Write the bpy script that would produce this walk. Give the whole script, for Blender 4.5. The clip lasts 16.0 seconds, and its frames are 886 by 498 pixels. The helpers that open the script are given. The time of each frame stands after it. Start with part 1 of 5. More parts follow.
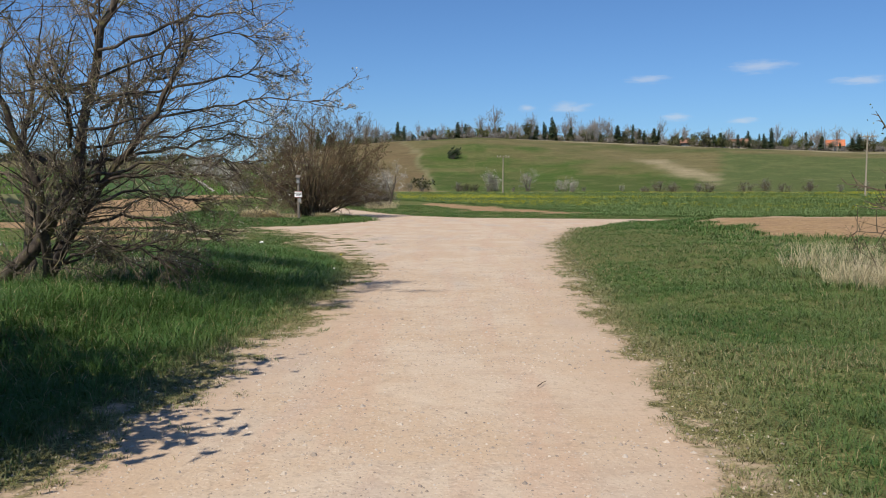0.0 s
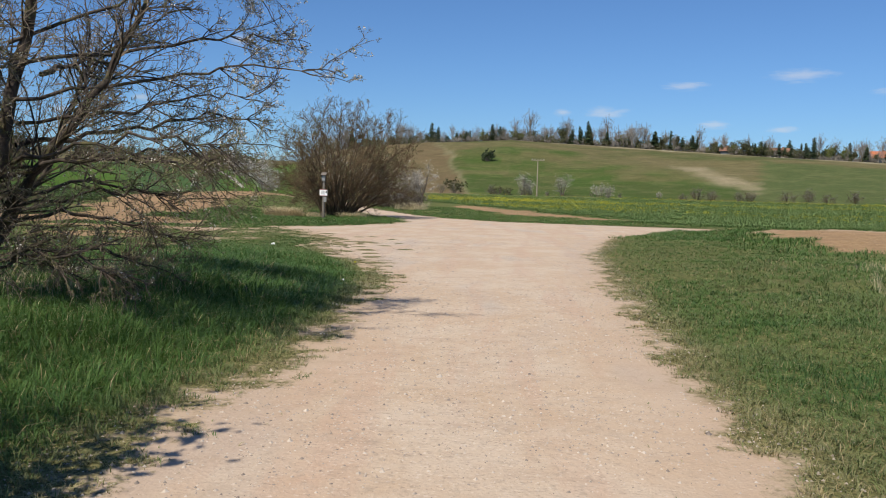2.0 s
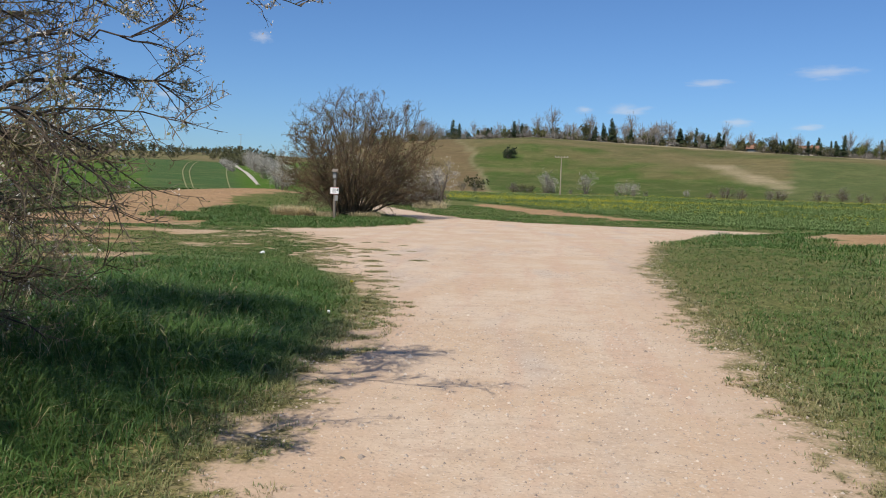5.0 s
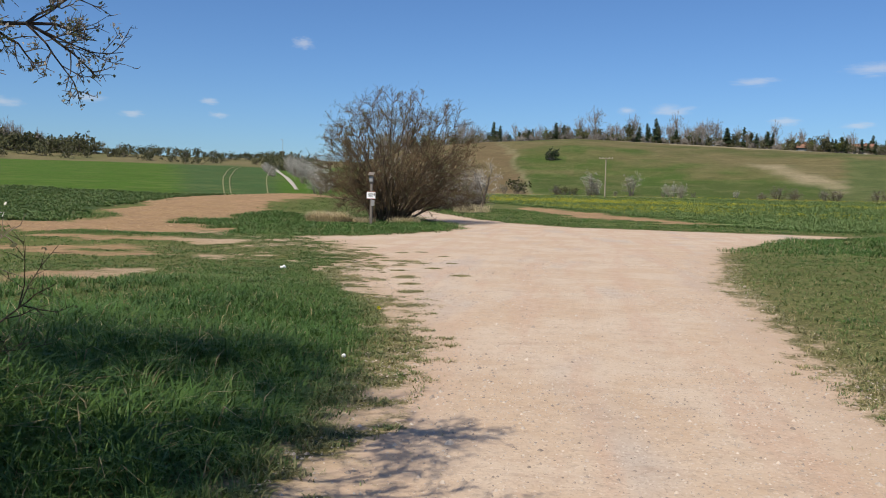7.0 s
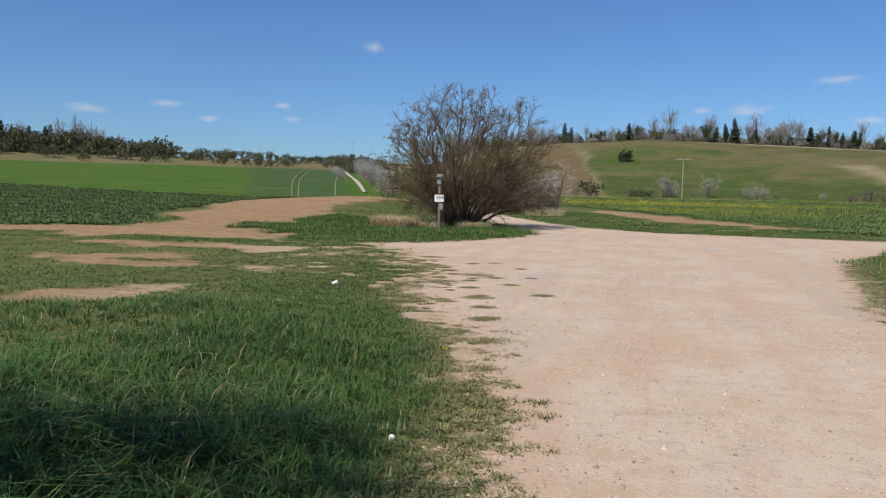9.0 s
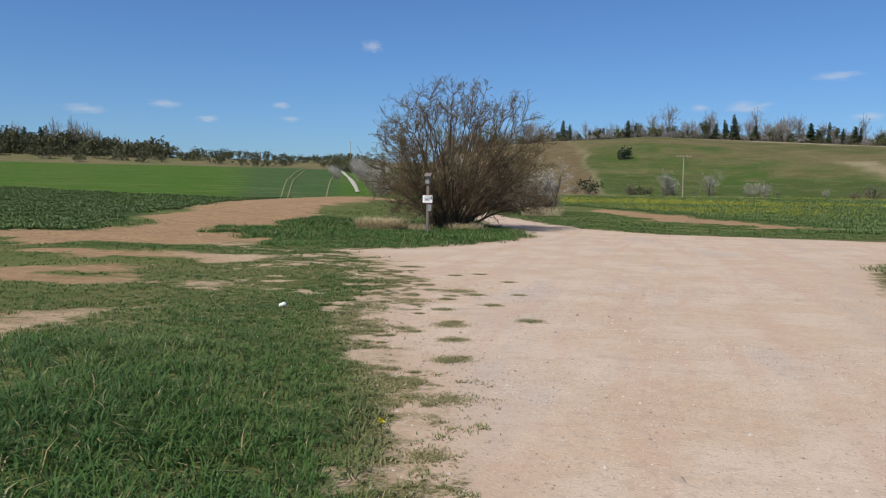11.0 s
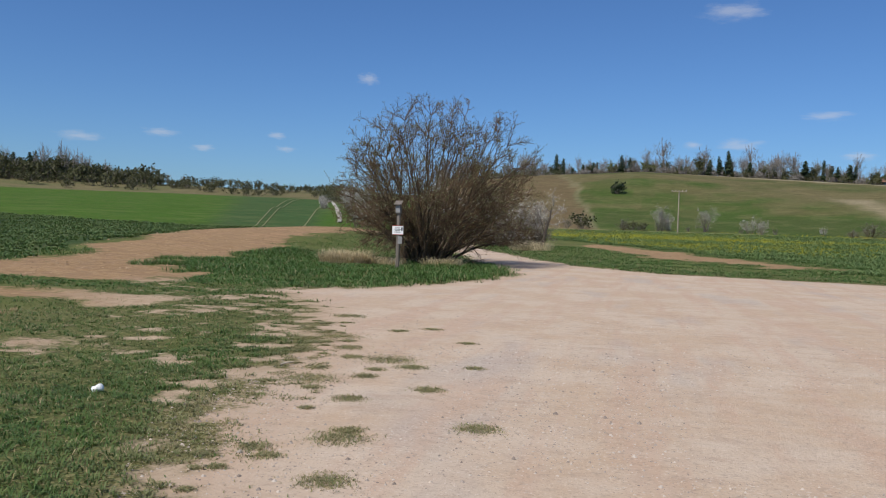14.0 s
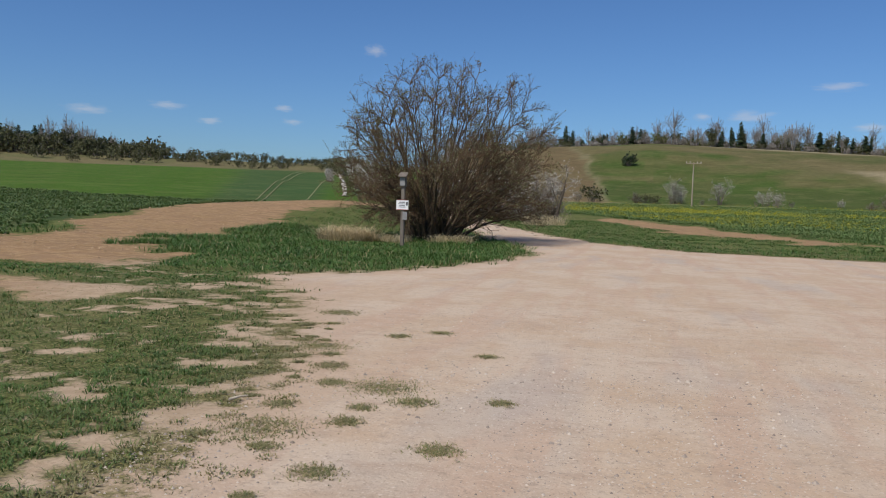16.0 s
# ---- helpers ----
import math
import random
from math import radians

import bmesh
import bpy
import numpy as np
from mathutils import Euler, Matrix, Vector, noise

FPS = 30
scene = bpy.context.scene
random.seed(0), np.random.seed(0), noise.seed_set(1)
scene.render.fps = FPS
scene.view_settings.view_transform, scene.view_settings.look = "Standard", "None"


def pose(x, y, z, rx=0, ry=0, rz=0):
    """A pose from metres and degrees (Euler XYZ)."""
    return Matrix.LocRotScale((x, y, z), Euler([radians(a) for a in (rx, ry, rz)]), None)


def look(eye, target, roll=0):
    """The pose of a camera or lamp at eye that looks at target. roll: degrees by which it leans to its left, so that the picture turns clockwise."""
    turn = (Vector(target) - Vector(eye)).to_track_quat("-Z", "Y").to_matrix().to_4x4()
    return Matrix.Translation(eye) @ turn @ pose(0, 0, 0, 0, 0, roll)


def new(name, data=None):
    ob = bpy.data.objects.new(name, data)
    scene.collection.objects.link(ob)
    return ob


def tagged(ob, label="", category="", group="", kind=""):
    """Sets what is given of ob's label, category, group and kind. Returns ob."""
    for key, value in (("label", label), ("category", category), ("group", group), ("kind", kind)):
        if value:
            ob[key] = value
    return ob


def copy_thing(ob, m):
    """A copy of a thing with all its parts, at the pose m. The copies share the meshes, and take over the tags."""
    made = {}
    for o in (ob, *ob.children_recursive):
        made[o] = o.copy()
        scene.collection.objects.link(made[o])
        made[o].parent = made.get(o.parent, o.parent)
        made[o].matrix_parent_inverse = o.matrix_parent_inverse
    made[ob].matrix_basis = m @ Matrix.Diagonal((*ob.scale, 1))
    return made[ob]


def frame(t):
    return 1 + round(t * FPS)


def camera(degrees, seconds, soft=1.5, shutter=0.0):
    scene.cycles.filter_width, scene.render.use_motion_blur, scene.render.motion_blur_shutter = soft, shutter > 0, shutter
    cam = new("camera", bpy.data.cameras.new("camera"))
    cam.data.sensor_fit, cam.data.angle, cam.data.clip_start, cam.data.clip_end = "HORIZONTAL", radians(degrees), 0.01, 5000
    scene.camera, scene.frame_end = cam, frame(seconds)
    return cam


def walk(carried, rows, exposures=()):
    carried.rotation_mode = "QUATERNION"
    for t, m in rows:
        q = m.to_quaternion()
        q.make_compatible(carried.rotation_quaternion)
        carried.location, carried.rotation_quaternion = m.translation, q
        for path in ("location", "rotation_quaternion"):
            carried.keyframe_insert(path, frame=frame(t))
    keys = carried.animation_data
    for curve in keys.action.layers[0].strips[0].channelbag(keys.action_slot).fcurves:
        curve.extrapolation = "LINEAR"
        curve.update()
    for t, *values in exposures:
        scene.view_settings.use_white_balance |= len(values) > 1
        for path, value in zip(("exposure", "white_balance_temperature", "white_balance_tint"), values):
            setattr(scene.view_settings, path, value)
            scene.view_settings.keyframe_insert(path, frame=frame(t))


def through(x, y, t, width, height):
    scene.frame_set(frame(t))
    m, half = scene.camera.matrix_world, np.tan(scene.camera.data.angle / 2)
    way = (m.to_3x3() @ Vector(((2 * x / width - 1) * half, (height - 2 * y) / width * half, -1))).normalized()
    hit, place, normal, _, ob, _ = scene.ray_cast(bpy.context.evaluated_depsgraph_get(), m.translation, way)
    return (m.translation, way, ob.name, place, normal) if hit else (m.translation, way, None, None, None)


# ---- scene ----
cam = camera(58.0, 16.0, soft=1.0)
PATH = [
    (0, (0.508, -4.063, 1.382), (0.424, -2.07, 1.246), 0.1),
    (0.5, (0.505, -3.492, 1.37), (0.4, -1.5, 1.229), 0.9),
    (1, (0.438, -2.964, 1.359), (0.278, -0.976, 1.216), 1.4),
    (1.5, (0.455, -2.402, 1.371), (0.295, -0.413, 1.236), 1.3),
    (2, (0.445, -1.821, 1.368), (0.283, 0.168, 1.236), 1.6),
    (2.5, (0.474, -1.241, 1.366), (0.325, 0.749, 1.234), 1.4),
    (3, (0.468, -0.676, 1.388), (0.312, 1.314, 1.263), 1.5),
    (3.5, (0.381, -0.011, 1.39), (0.218, 1.978, 1.258), 1.3),
    (3.7, (0.365, 0.242, 1.377), (0.201, 2.232, 1.252), 1.4),
    (5.8, (0.081, 2.243, 1.467), (-0.157, 4.224, 1.32), 1.7),
    (6, (0.072, 2.511, 1.454), (-0.164, 4.492, 1.32), 1.5),
    (6.5, (-0.028, 3.036, 1.474), (-0.277, 5.016, 1.345), 1.5),
    (7, (-0.148, 3.625, 1.465), (-0.463, 5.595, 1.33), 1.3),
    (7.5, (-0.245, 4.092, 1.491), (-0.846, 5.995, 1.36), 0.9),
    (8, (-0.358, 4.554, 1.506), (-0.884, 6.48, 1.378), 1.3),
    (8.5, (-0.508, 5.203, 1.507), (-0.977, 7.142, 1.371), 1.3),
    (8.7, (-0.616, 5.483, 1.481), (-1.096, 7.42, 1.348), 1.4),
    (10.8, (-0.784, 7.823, 1.581), (-1.263, 9.76, 1.445), 0.7),
    (11, (-0.791, 8.059, 1.567), (-1.273, 9.995, 1.431), 0.9),
    (11.5, (-0.767, 8.71, 1.578), (-1.233, 10.651, 1.45), 0.9),
    (12, (-0.715, 9.358, 1.597), (-1.206, 11.294, 1.497), 1.0),
    (12.5, (-0.756, 10.057, 1.573), (-1.216, 12.001, 1.485), 2.2),
    (13, (-0.752, 10.701, 1.589), (-1.219, 12.644, 1.515), 1.9),
    (13.5, (-0.89, 11.321, 1.568), (-1.351, 13.266, 1.514), 2.1),
    (14, (-0.986, 11.954, 1.538), (-1.454, 13.898, 1.483), 1.8),
    (14.5, (-1.184, 12.508, 1.523), (-1.748, 14.426, 1.454), 1.0),
    (15, (-1.331, 13.156, 1.519), (-1.82, 15.093, 1.424), 1.8),
    (15.5, (-1.513, 13.781, 1.548), (-2.021, 15.713, 1.447), 1.7),
    (16, (-1.629, 14.408, 1.579), (-2.113, 16.345, 1.456), 1.7),
]
walk(cam, [(t, look(eye, goal, roll)) for t, eye, goal, roll in PATH], [(0, 0.11, 6850, 8), (3.5, 0.13, 6850, 9), (7, 0.12, 6950, 10), (8, 0.2, 6800, 10), (8.5, 0.06, 6750, 10), (11, -0.03, 6600, 10), (12.5, -0.11, 6530, 10), (13.2, -0.17, 6480, 10), (14, -0.12, 6480, 10), (14.5, -0.09, 6480, 10), (15, -0.27, 6580, 10), (16, -0.2, 6620, 10)])

# ---- world and sun ----
SUN_AZ = math.atan2(-0.45, -0.89)
SUN_EL = radians(52)
world = bpy.data.worlds.new("sky")
scene.world = world
world.use_nodes = True
wn = world.node_tree
wn.nodes.clear()
sky = wn.nodes.new("ShaderNodeTexSky")
sky.sky_type = "NISHITA"
sky.sun_disc = False
sky.sun_elevation, sky.sun_rotation = SUN_EL, SUN_AZ
sky.altitude, sky.air_density, sky.dust_density, sky.ozone_density = 200, 1.0, 0.45, 3.0
bg = wn.nodes.new("ShaderNodeBackground")
bg.inputs["Strength"].default_value = 0.075
wo = wn.nodes.new("ShaderNodeOutputWorld")
tint = wn.nodes.new("ShaderNodeMix")
tint.data_type, tint.blend_type = "RGBA", "MULTIPLY"
tint.inputs["Factor"].default_value = 1.0
tint.inputs[7].default_value = (0.69, 1.02, 1.46, 1)
wn.links.new(sky.outputs[0], tint.inputs[6])
wn.links.new(tint.outputs[2], bg.inputs[0])
wn.links.new(bg.outputs[0], wo.inputs[0])

sun_data = bpy.data.lights.new("sun", "SUN")
sun_data.energy, sun_data.angle, sun_data.color = 4.8, radians(0.53), (1.0, 0.95, 0.87)
sun = new("sun", sun_data)
to_sun = Vector((math.sin(SUN_AZ) * math.cos(SUN_EL), math.cos(SUN_AZ) * math.cos(SUN_EL), math.sin(SUN_EL)))
sun.matrix_world = look(to_sun * 60, (0, 0, 0))


# ---- material helpers ----
class Nodes:
    """Small wrapper that makes node materials short to write."""

    def __init__(self, name, rough=0.9):
        self.mat = bpy.data.materials.new(name)
        self.mat.use_nodes = True
        self.tree = self.mat.node_tree
        self.tree.nodes.clear()
        self.out = self.tree.nodes.new("ShaderNodeOutputMaterial")
        self.bsdf = self.tree.nodes.new("ShaderNodeBsdfPrincipled")
        self.bsdf.inputs["Roughness"].default_value = rough
        self.bsdf.inputs["Specular IOR Level"].default_value = 0.25
        self.link(self.bsdf.outputs[0], self.out.inputs[0])

    def link(self, a, b):
        self.tree.links.new(a, b)

    def put(self, value, socket):
        if isinstance(value, bpy.types.NodeSocket):
            self.link(value, socket)
        elif isinstance(value, (tuple, list)) and len(value) == 3 and socket.type == "RGBA":
            socket.default_value = (*value, 1)
        else:
            socket.default_value = value

    def where(self):
        return self.tree.nodes.new("ShaderNodeNewGeometry").outputs["Position"]

    def local(self):
        return self.tree.nodes.new("ShaderNodeTexCoord").outputs["Object"]

    def noise(self, scale, detail=4.0, rough=0.6, vector=None, stretch=None):
        n = self.tree.nodes.new("ShaderNodeTexNoise")
        n.inputs["Scale"].default_value = scale
        n.inputs["Detail"].default_value = detail
        n.inputs["Roughness"].default_value = rough
        v = vector if vector is not None else self.where()
        if stretch is not None:
            m = self.tree.nodes.new("ShaderNodeMapping")
            m.inputs["Scale"].default_value = stretch
            self.link(v, m.inputs["Vector"])
            v = m.outputs[0]
        self.link(v, n.inputs["Vector"])
        return n.outputs["Fac"]

    def cells(self, scale, vector=None, out="Distance"):
        n = self.tree.nodes.new("ShaderNodeTexVoronoi")
        n.inputs["Scale"].default_value = scale
        self.link(vector if vector is not None else self.where(), n.inputs["Vector"])
        return n.outputs[out]

    def math(self, op, a, b=0.0, c=0.0):
        n = self.tree.nodes.new("ShaderNodeMath")
        n.operation = op
        for value, socket in zip((a, b, c), n.inputs):
            self.put(value, socket)
        return n.outputs[0]

    def ramp(self, value, lo, hi, a=0.0, b=1.0):
        n = self.tree.nodes.new("ShaderNodeMapRange")
        n.interpolation_type = "SMOOTHSTEP"
        for v, s in zip((value, lo, hi, a, b), n.inputs):
            self.put(v, s)
        return n.outputs[0]

    def mix(self, fac, a, b, mode="MIX"):
        n = self.tree.nodes.new("ShaderNodeMix")
        n.data_type, n.blend_type = "RGBA", mode
        self.put(fac, n.inputs["Factor"])
        self.put(a, n.inputs[6])
        self.put(b, n.inputs[7])
        return n.outputs[2]

    def attr(self, name, out="Fac"):
        n = self.tree.nodes.new("ShaderNodeAttribute")
        n.attribute_name = name
        return n.outputs[out]

    def random(self):
        return self.tree.nodes.new("ShaderNodeObjectInfo").outputs["Random"]

    def island(self):
        return self.tree.nodes.new("ShaderNodeNewGeometry").outputs["Random Per Island"]

    def bump(self, height, strength=0.5, distance=0.02):
        n = self.tree.nodes.new("ShaderNodeBump")
        n.inputs["Strength"].default_value = strength
        n.inputs["Distance"].default_value = distance
        self.link(height, n.inputs["Height"])
        self.link(n.outputs[0], self.bsdf.inputs["Normal"])

    def color(self, value):
        self.put(value, self.bsdf.inputs["Base Color"])
        return self.mat

    def leafy(self, value, through=0.35):
        """Thin leaf: part of the light passes through."""
        self.put(value, self.bsdf.inputs["Base Color"])
        t = self.tree.nodes.new("ShaderNodeBsdfTranslucent")
        self.put(value, t.inputs["Color"])
        m = self.tree.nodes.new("ShaderNodeMixShader")
        m.inputs[0].default_value = through
        self.link(self.bsdf.outputs[0], m.inputs[1])
        self.link(t.outputs[0], m.inputs[2])
        self.link(m.outputs[0], self.out.inputs[0])
        return self.mat


def land_material():
    """One material for the whole sheet of land: gravel, bare soil and the base colour of each field."""
    k = Nodes("land", 0.97)
    k.bsdf.inputs["Specular IOR Level"].default_value = 0.04
    w = k.where()
    fine, mid, big = k.noise(75, 5, 0.7), k.noise(4.5, 5, 0.65), k.noise(0.6, 4, 0.6)
    # gravel track: pale pinkish-tan dust, reddish worn bands, greyer loose stones
    gravel = k.mix(k.ramp(big, 0.4, 0.6), (0.47, 0.345, 0.24), (0.51, 0.40, 0.30))
    streak = k.noise(1.1, 4, 0.6, stretch=(1.6, 0.16, 1))
    gravel = k.mix(k.ramp(streak, 0.47, 0.62, 0, 0.65), gravel, (0.46, 0.315, 0.225))
    gravel = k.mix(k.ramp(k.noise(0.35, 3, 0.6, stretch=(1.8, 0.5, 1)), 0.52, 0.66, 0, 0.6), gravel, (0.40, 0.345, 0.30))
    gravel = k.mix(k.ramp(mid, 0.35, 0.7, 0, 0.25), gravel, (0.55, 0.46, 0.37))
    gravel = k.mix(k.ramp(k.noise(1.7, 5, 0.7, stretch=(0.7, 1.6, 1)), 0.52, 0.7, 0, 0.5), gravel, (0.38, 0.275, 0.20))
    gravel = k.mix(k.ramp(k.noise(2.6, 5, 0.75, stretch=(1.3, 0.8, 1)), 0.56, 0.7, 0, 0.15), gravel, (0.58, 0.49, 0.39))
    gravel = k.mix(k.ramp(k.noise(42, 2, 0.5), 0.6, 0.7, 0, 0.5), gravel, (0.25, 0.195, 0.15))
    gravel = k.mix(k.ramp(k.noise(33, 2, 0.5), 0.6, 0.7, 0, 0.4), gravel, (0.64, 0.55, 0.45))
    gravel = k.mix(k.ramp(k.noise(14, 3, 0.6), 0.54, 0.7, 0, 0.4), gravel, (0.28, 0.225, 0.175))
    gravel = k.mix(k.ramp(k.noise(5, 3, 0.6), 0.52, 0.68, 0, 0.22), gravel, (0.33, 0.26, 0.20))
    # bare soil
    soil = k.mix(k.ramp(mid, 0.3, 0.7), (0.25, 0.155, 0.078), (0.365, 0.25, 0.14))
    soil = k.mix(k.ramp(k.noise(9, 5, 0.7), 0.5, 0.7, 0, 0.55), soil, (0.20, 0.13, 0.08))
    soil = k.mix(k.ramp(k.noise(0.5, 5, 0.7, stretch=(1, 0.5, 1)), 0.5, 0.66, 0, 0.5), soil, (0.36, 0.225, 0.135))
    soil = k.mix(k.ramp(k.noise(1.6, 4, 0.6, stretch=(0.6, 1.5, 1)), 0.46, 0.6, 0, 0.6), soil, (0.235, 0.15, 0.09))
    soil = k.mix(k.ramp(k.noise(30, 2, 0.5), 0.54, 0.66, 0, 0.6), soil, (0.19, 0.125, 0.075))
    # planted land, from the colour laid on the sheet
    plant = k.attr("land", "Color")
    near = k.ramp(k.attr("road"), -5.9, -3.5, 0.3, 1.0)
    plant = k.mix(k.ramp(k.noise(0.05, 7, 0.75), 0.45, 0.6, 0, 0.3), plant, k.mix(0.6, plant, (0.10, 0.105, 0.04)), "MIX")
    plant = k.mix(k.ramp(k.noise(1.3, 6, 0.75), 0.35, 0.7, 0, 0.6), plant, k.mix(0.55, plant, (0.02, 0.03, 0.01)))
    plant = k.mix(k.ramp(k.attr("road"), -1.3, -0.05, 0.0, 0.65), plant, (0.20, 0.165, 0.075))
    plant = k.mix(k.math("MULTIPLY", near, k.ramp(k.noise(38, 2, 0.5), 0.44, 0.56, 0, 0.85)), plant, k.mix(0.75, plant, (0.015, 0.022, 0.008)))
    plant = k.mix(k.math("MULTIPLY", near, k.ramp(k.noise(27, 2, 0.5, stretch=(1, 0.7, 1)), 0.54, 0.64, 0, 0.75)), plant, k.mix(0.6, plant, (0.34, 0.29, 0.14)))
    plant = k.mix(k.math("MULTIPLY", near, k.ramp(k.noise(5, 3, 0.6), 0.45, 0.62, 0, 0.5)), plant, k.mix(0.55, plant, (0.20, 0.17, 0.08)))
    plant = k.mix(k.ramp(k.noise(0.4, 8, 0.8, stretch=(0.5, 1.4, 1)), 0.46, 0.66, 0, 0.55), plant, k.mix(0.6, plant, (0.03, 0.035, 0.012)))
    plant = k.mix(k.ramp(k.noise(0.16, 9, 0.78), 0.5, 0.57, 0, 0.22), plant, k.mix(0.5, plant, (0.30, 0.26, 0.13)))
    # ragged edges between them
    ragged = k.math("ADD", k.math("MULTIPLY", k.math("SUBTRACT", k.noise(2.2, 6, 0.72), 0.5), 1.5),
                    k.math("MULTIPLY", k.math("SUBTRACT", k.noise(14, 4, 0.7), 0.5), 0.5))
    road = k.ramp(k.math("ADD", k.attr("road"), ragged), -0.12, 0.12)
    rough_edge = k.math("ADD", k.math("MULTIPLY", k.math("SUBTRACT", k.noise(0.9, 6, 0.72), 0.5), 1.4), k.math("MULTIPLY", ragged, 1.9))
    dirt = k.ramp(k.math("ADD", k.attr("dirt"), rough_edge), -0.4, 0.4)
    sandy = k.mix(k.ramp(mid, 0.3, 0.7), (0.36, 0.265, 0.175), (0.46, 0.35, 0.245))
    sandy = k.mix(k.ramp(k.noise(30, 3, 0.6), 0.52, 0.68, 0, 0.5), sandy, (0.25, 0.18, 0.115))
    worn = k.mix(dirt, plant, k.mix(k.ramp(k.attr("road"), -5.5, -2.5), soil, sandy))
    base = k.mix(road, worn, k.mix(k.ramp(k.attr("road"), -0.2, 0.9, 0.75, 0.0), gravel, (0.44, 0.32, 0.225)))
    h = k.math("ADD", k.math("MULTIPLY", k.noise(36, 3, 0.55), 0.9), k.math("ADD", k.math("MULTIPLY", mid, 1.3), k.math("MULTIPLY", k.noise(200, 2, 0.6), 0.3)))
    k.bump(h, 0.32, 0.025)
    return k.color(base)


def blade_material(name, fresh, deep, dry, through=0.3):
    k = Nodes(name, 0.6)
    tone = k.attr("tone")
    c = k.mix(k.noise(0.8, 3), deep, fresh)
    c = k.mix(k.ramp(k.island(), 0.2, 1.0, 0, 0.5), c, k.mix(0.5, fresh, (0.16, 0.19, 0.05)))
    c = k.mix(tone, c, k.mix(k.island(), dry, k.mix(0.5, dry, (0.5, 0.42, 0.26))))
    return k.leafy(c, through)


def bark_material(name, a, b, moss=0.0):
    k = Nodes(name, 0.9)
    c = k.mix(k.ramp(k.noise(18, 5, 0.7, stretch=(1, 1, 0.35)), 0.3, 0.7), a, b)
    if moss:
        c = k.mix(k.ramp(k.noise(5, 4, 0.7), 0.52, 0.66, 0, moss), c, (0.20, 0.19, 0.06))
    k.bump(k.noise(60, 4, 0.7, stretch=(1, 1, 0.3)), 0.6, 0.01)
    return k.color(c)


def leaf_material(name, a, b, through=0.3):
    k = Nodes(name, 0.7)
    c = k.mix(k.island(), a, b)
    c = k.mix(k.ramp(k.random(), 0, 1, 0, 0.35), c, k.mix(0.5, c, (0.03, 0.035, 0.02)))
    return k.leafy(c, through)


def plain_material(name, a, b, scale=8.0, rough=0.8, stretch=None, bump=0.3):
    k = Nodes(name, rough)
    c = k.mix(k.ramp(k.noise(scale, 5, 0.65, stretch=stretch), 0.3, 0.7), a, b)
    c = k.mix(k.ramp(k.noise(scale * 7, 3, 0.6, stretch=stretch), 0.55, 0.75, 0, 0.4), c, k.mix(0.5, a, (0.05, 0.045, 0.04)))
    k.bump(k.noise(scale * 5, 4, 0.6, stretch=stretch), bump, 0.01)
    return k.color(c)


M_LAND = land_material()
M_GRASS = blade_material("grass_blades", (0.098, 0.19, 0.036), (0.024, 0.076, 0.024), (0.30, 0.235, 0.11), 0.22)
M_CROP = blade_material("crop_leaves", (0.12, 0.195, 0.055), (0.065, 0.135, 0.045), (0.24, 0.24, 0.08), 0.3)
M_RAPE = blade_material("rape_leaves", (0.175, 0.275, 0.085), (0.10, 0.185, 0.058), (0.26, 0.26, 0.09), 0.3)
M_FLOWER = leaf_material("yellow_petals", (0.50, 0.44, 0.03), (0.62, 0.56, 0.06), 0.3)
M_STRAW = blade_material("straw", (0.66, 0.54, 0.34), (0.50, 0.40, 0.23), (0.68, 0.58, 0.39), 0.4)
M_BARK_PLUM = bark_material("plum_bark", (0.04, 0.03, 0.024), (0.105, 0.082, 0.064), 0.4)
M_TWIG = bark_material("twig_bark", (0.10, 0.075, 0.055), (0.25, 0.20, 0.15), 0.6)
M_WILLOW = bark_material("shrub_bark", (0.05, 0.036, 0.026), (0.13, 0.095, 0.065), 0.25)
M_SHRUBTWIG = bark_material("shrub_twigs", (0.06, 0.039, 0.025), (0.18, 0.115, 0.066), 0.25)
M_BRANCH = bark_material("pale_dead_wood", (0.38, 0.32, 0.24), (0.52, 0.45, 0.36))
M_BUD = leaf_material("bud_leaves", (0.16, 0.18, 0.07), (0.30, 0.29, 0.15), 0.35)
M_PETAL = leaf_material("white_petals", (0.60, 0.54, 0.45), (0.80, 0.77, 0.70), 0.3)
M_NEEDLE = leaf_material("needles", (0.03, 0.048, 0.022), (0.06, 0.085, 0.038), 0.2)
M_SPRING = leaf_material("spring_leaves", (0.13, 0.16, 0.04), (0.22, 0.23, 0.06), 0.3)
M_OLIVE = leaf_material("olive_leaves", (0.07, 0.074, 0.03), (0.125, 0.125, 0.055), 0.2)
M_GREYTWIG = leaf_material("bare_twig_haze", (0.20, 0.175, 0.15), (0.34, 0.31, 0.275), 0.1)
M_FARBARK = plain_material("far_bark", (0.16, 0.13, 0.10), (0.24, 0.20, 0.16), 2.0)
M_TIMBER = plain_material("weathered_timber", (0.13, 0.108, 0.085), (0.22, 0.19, 0.16), 6.0, 0.85, (1, 1, 0.15))
M_POLE = plain_material("pole_timber", (0.27, 0.22, 0.16), (0.38, 0.32, 0.245), 2.0, 0.85, (1, 1, 0.15))
M_SIGN = plain_material("sign_enamel", (0.80, 0.80, 0.78), (0.84, 0.84, 0.82), 3.0, 0.4, None, 0.05)
M_RED = plain_material("red_print", (0.50, 0.07, 0.05), (0.58, 0.10, 0.07), 12.0, 0.5, None, 0.02)
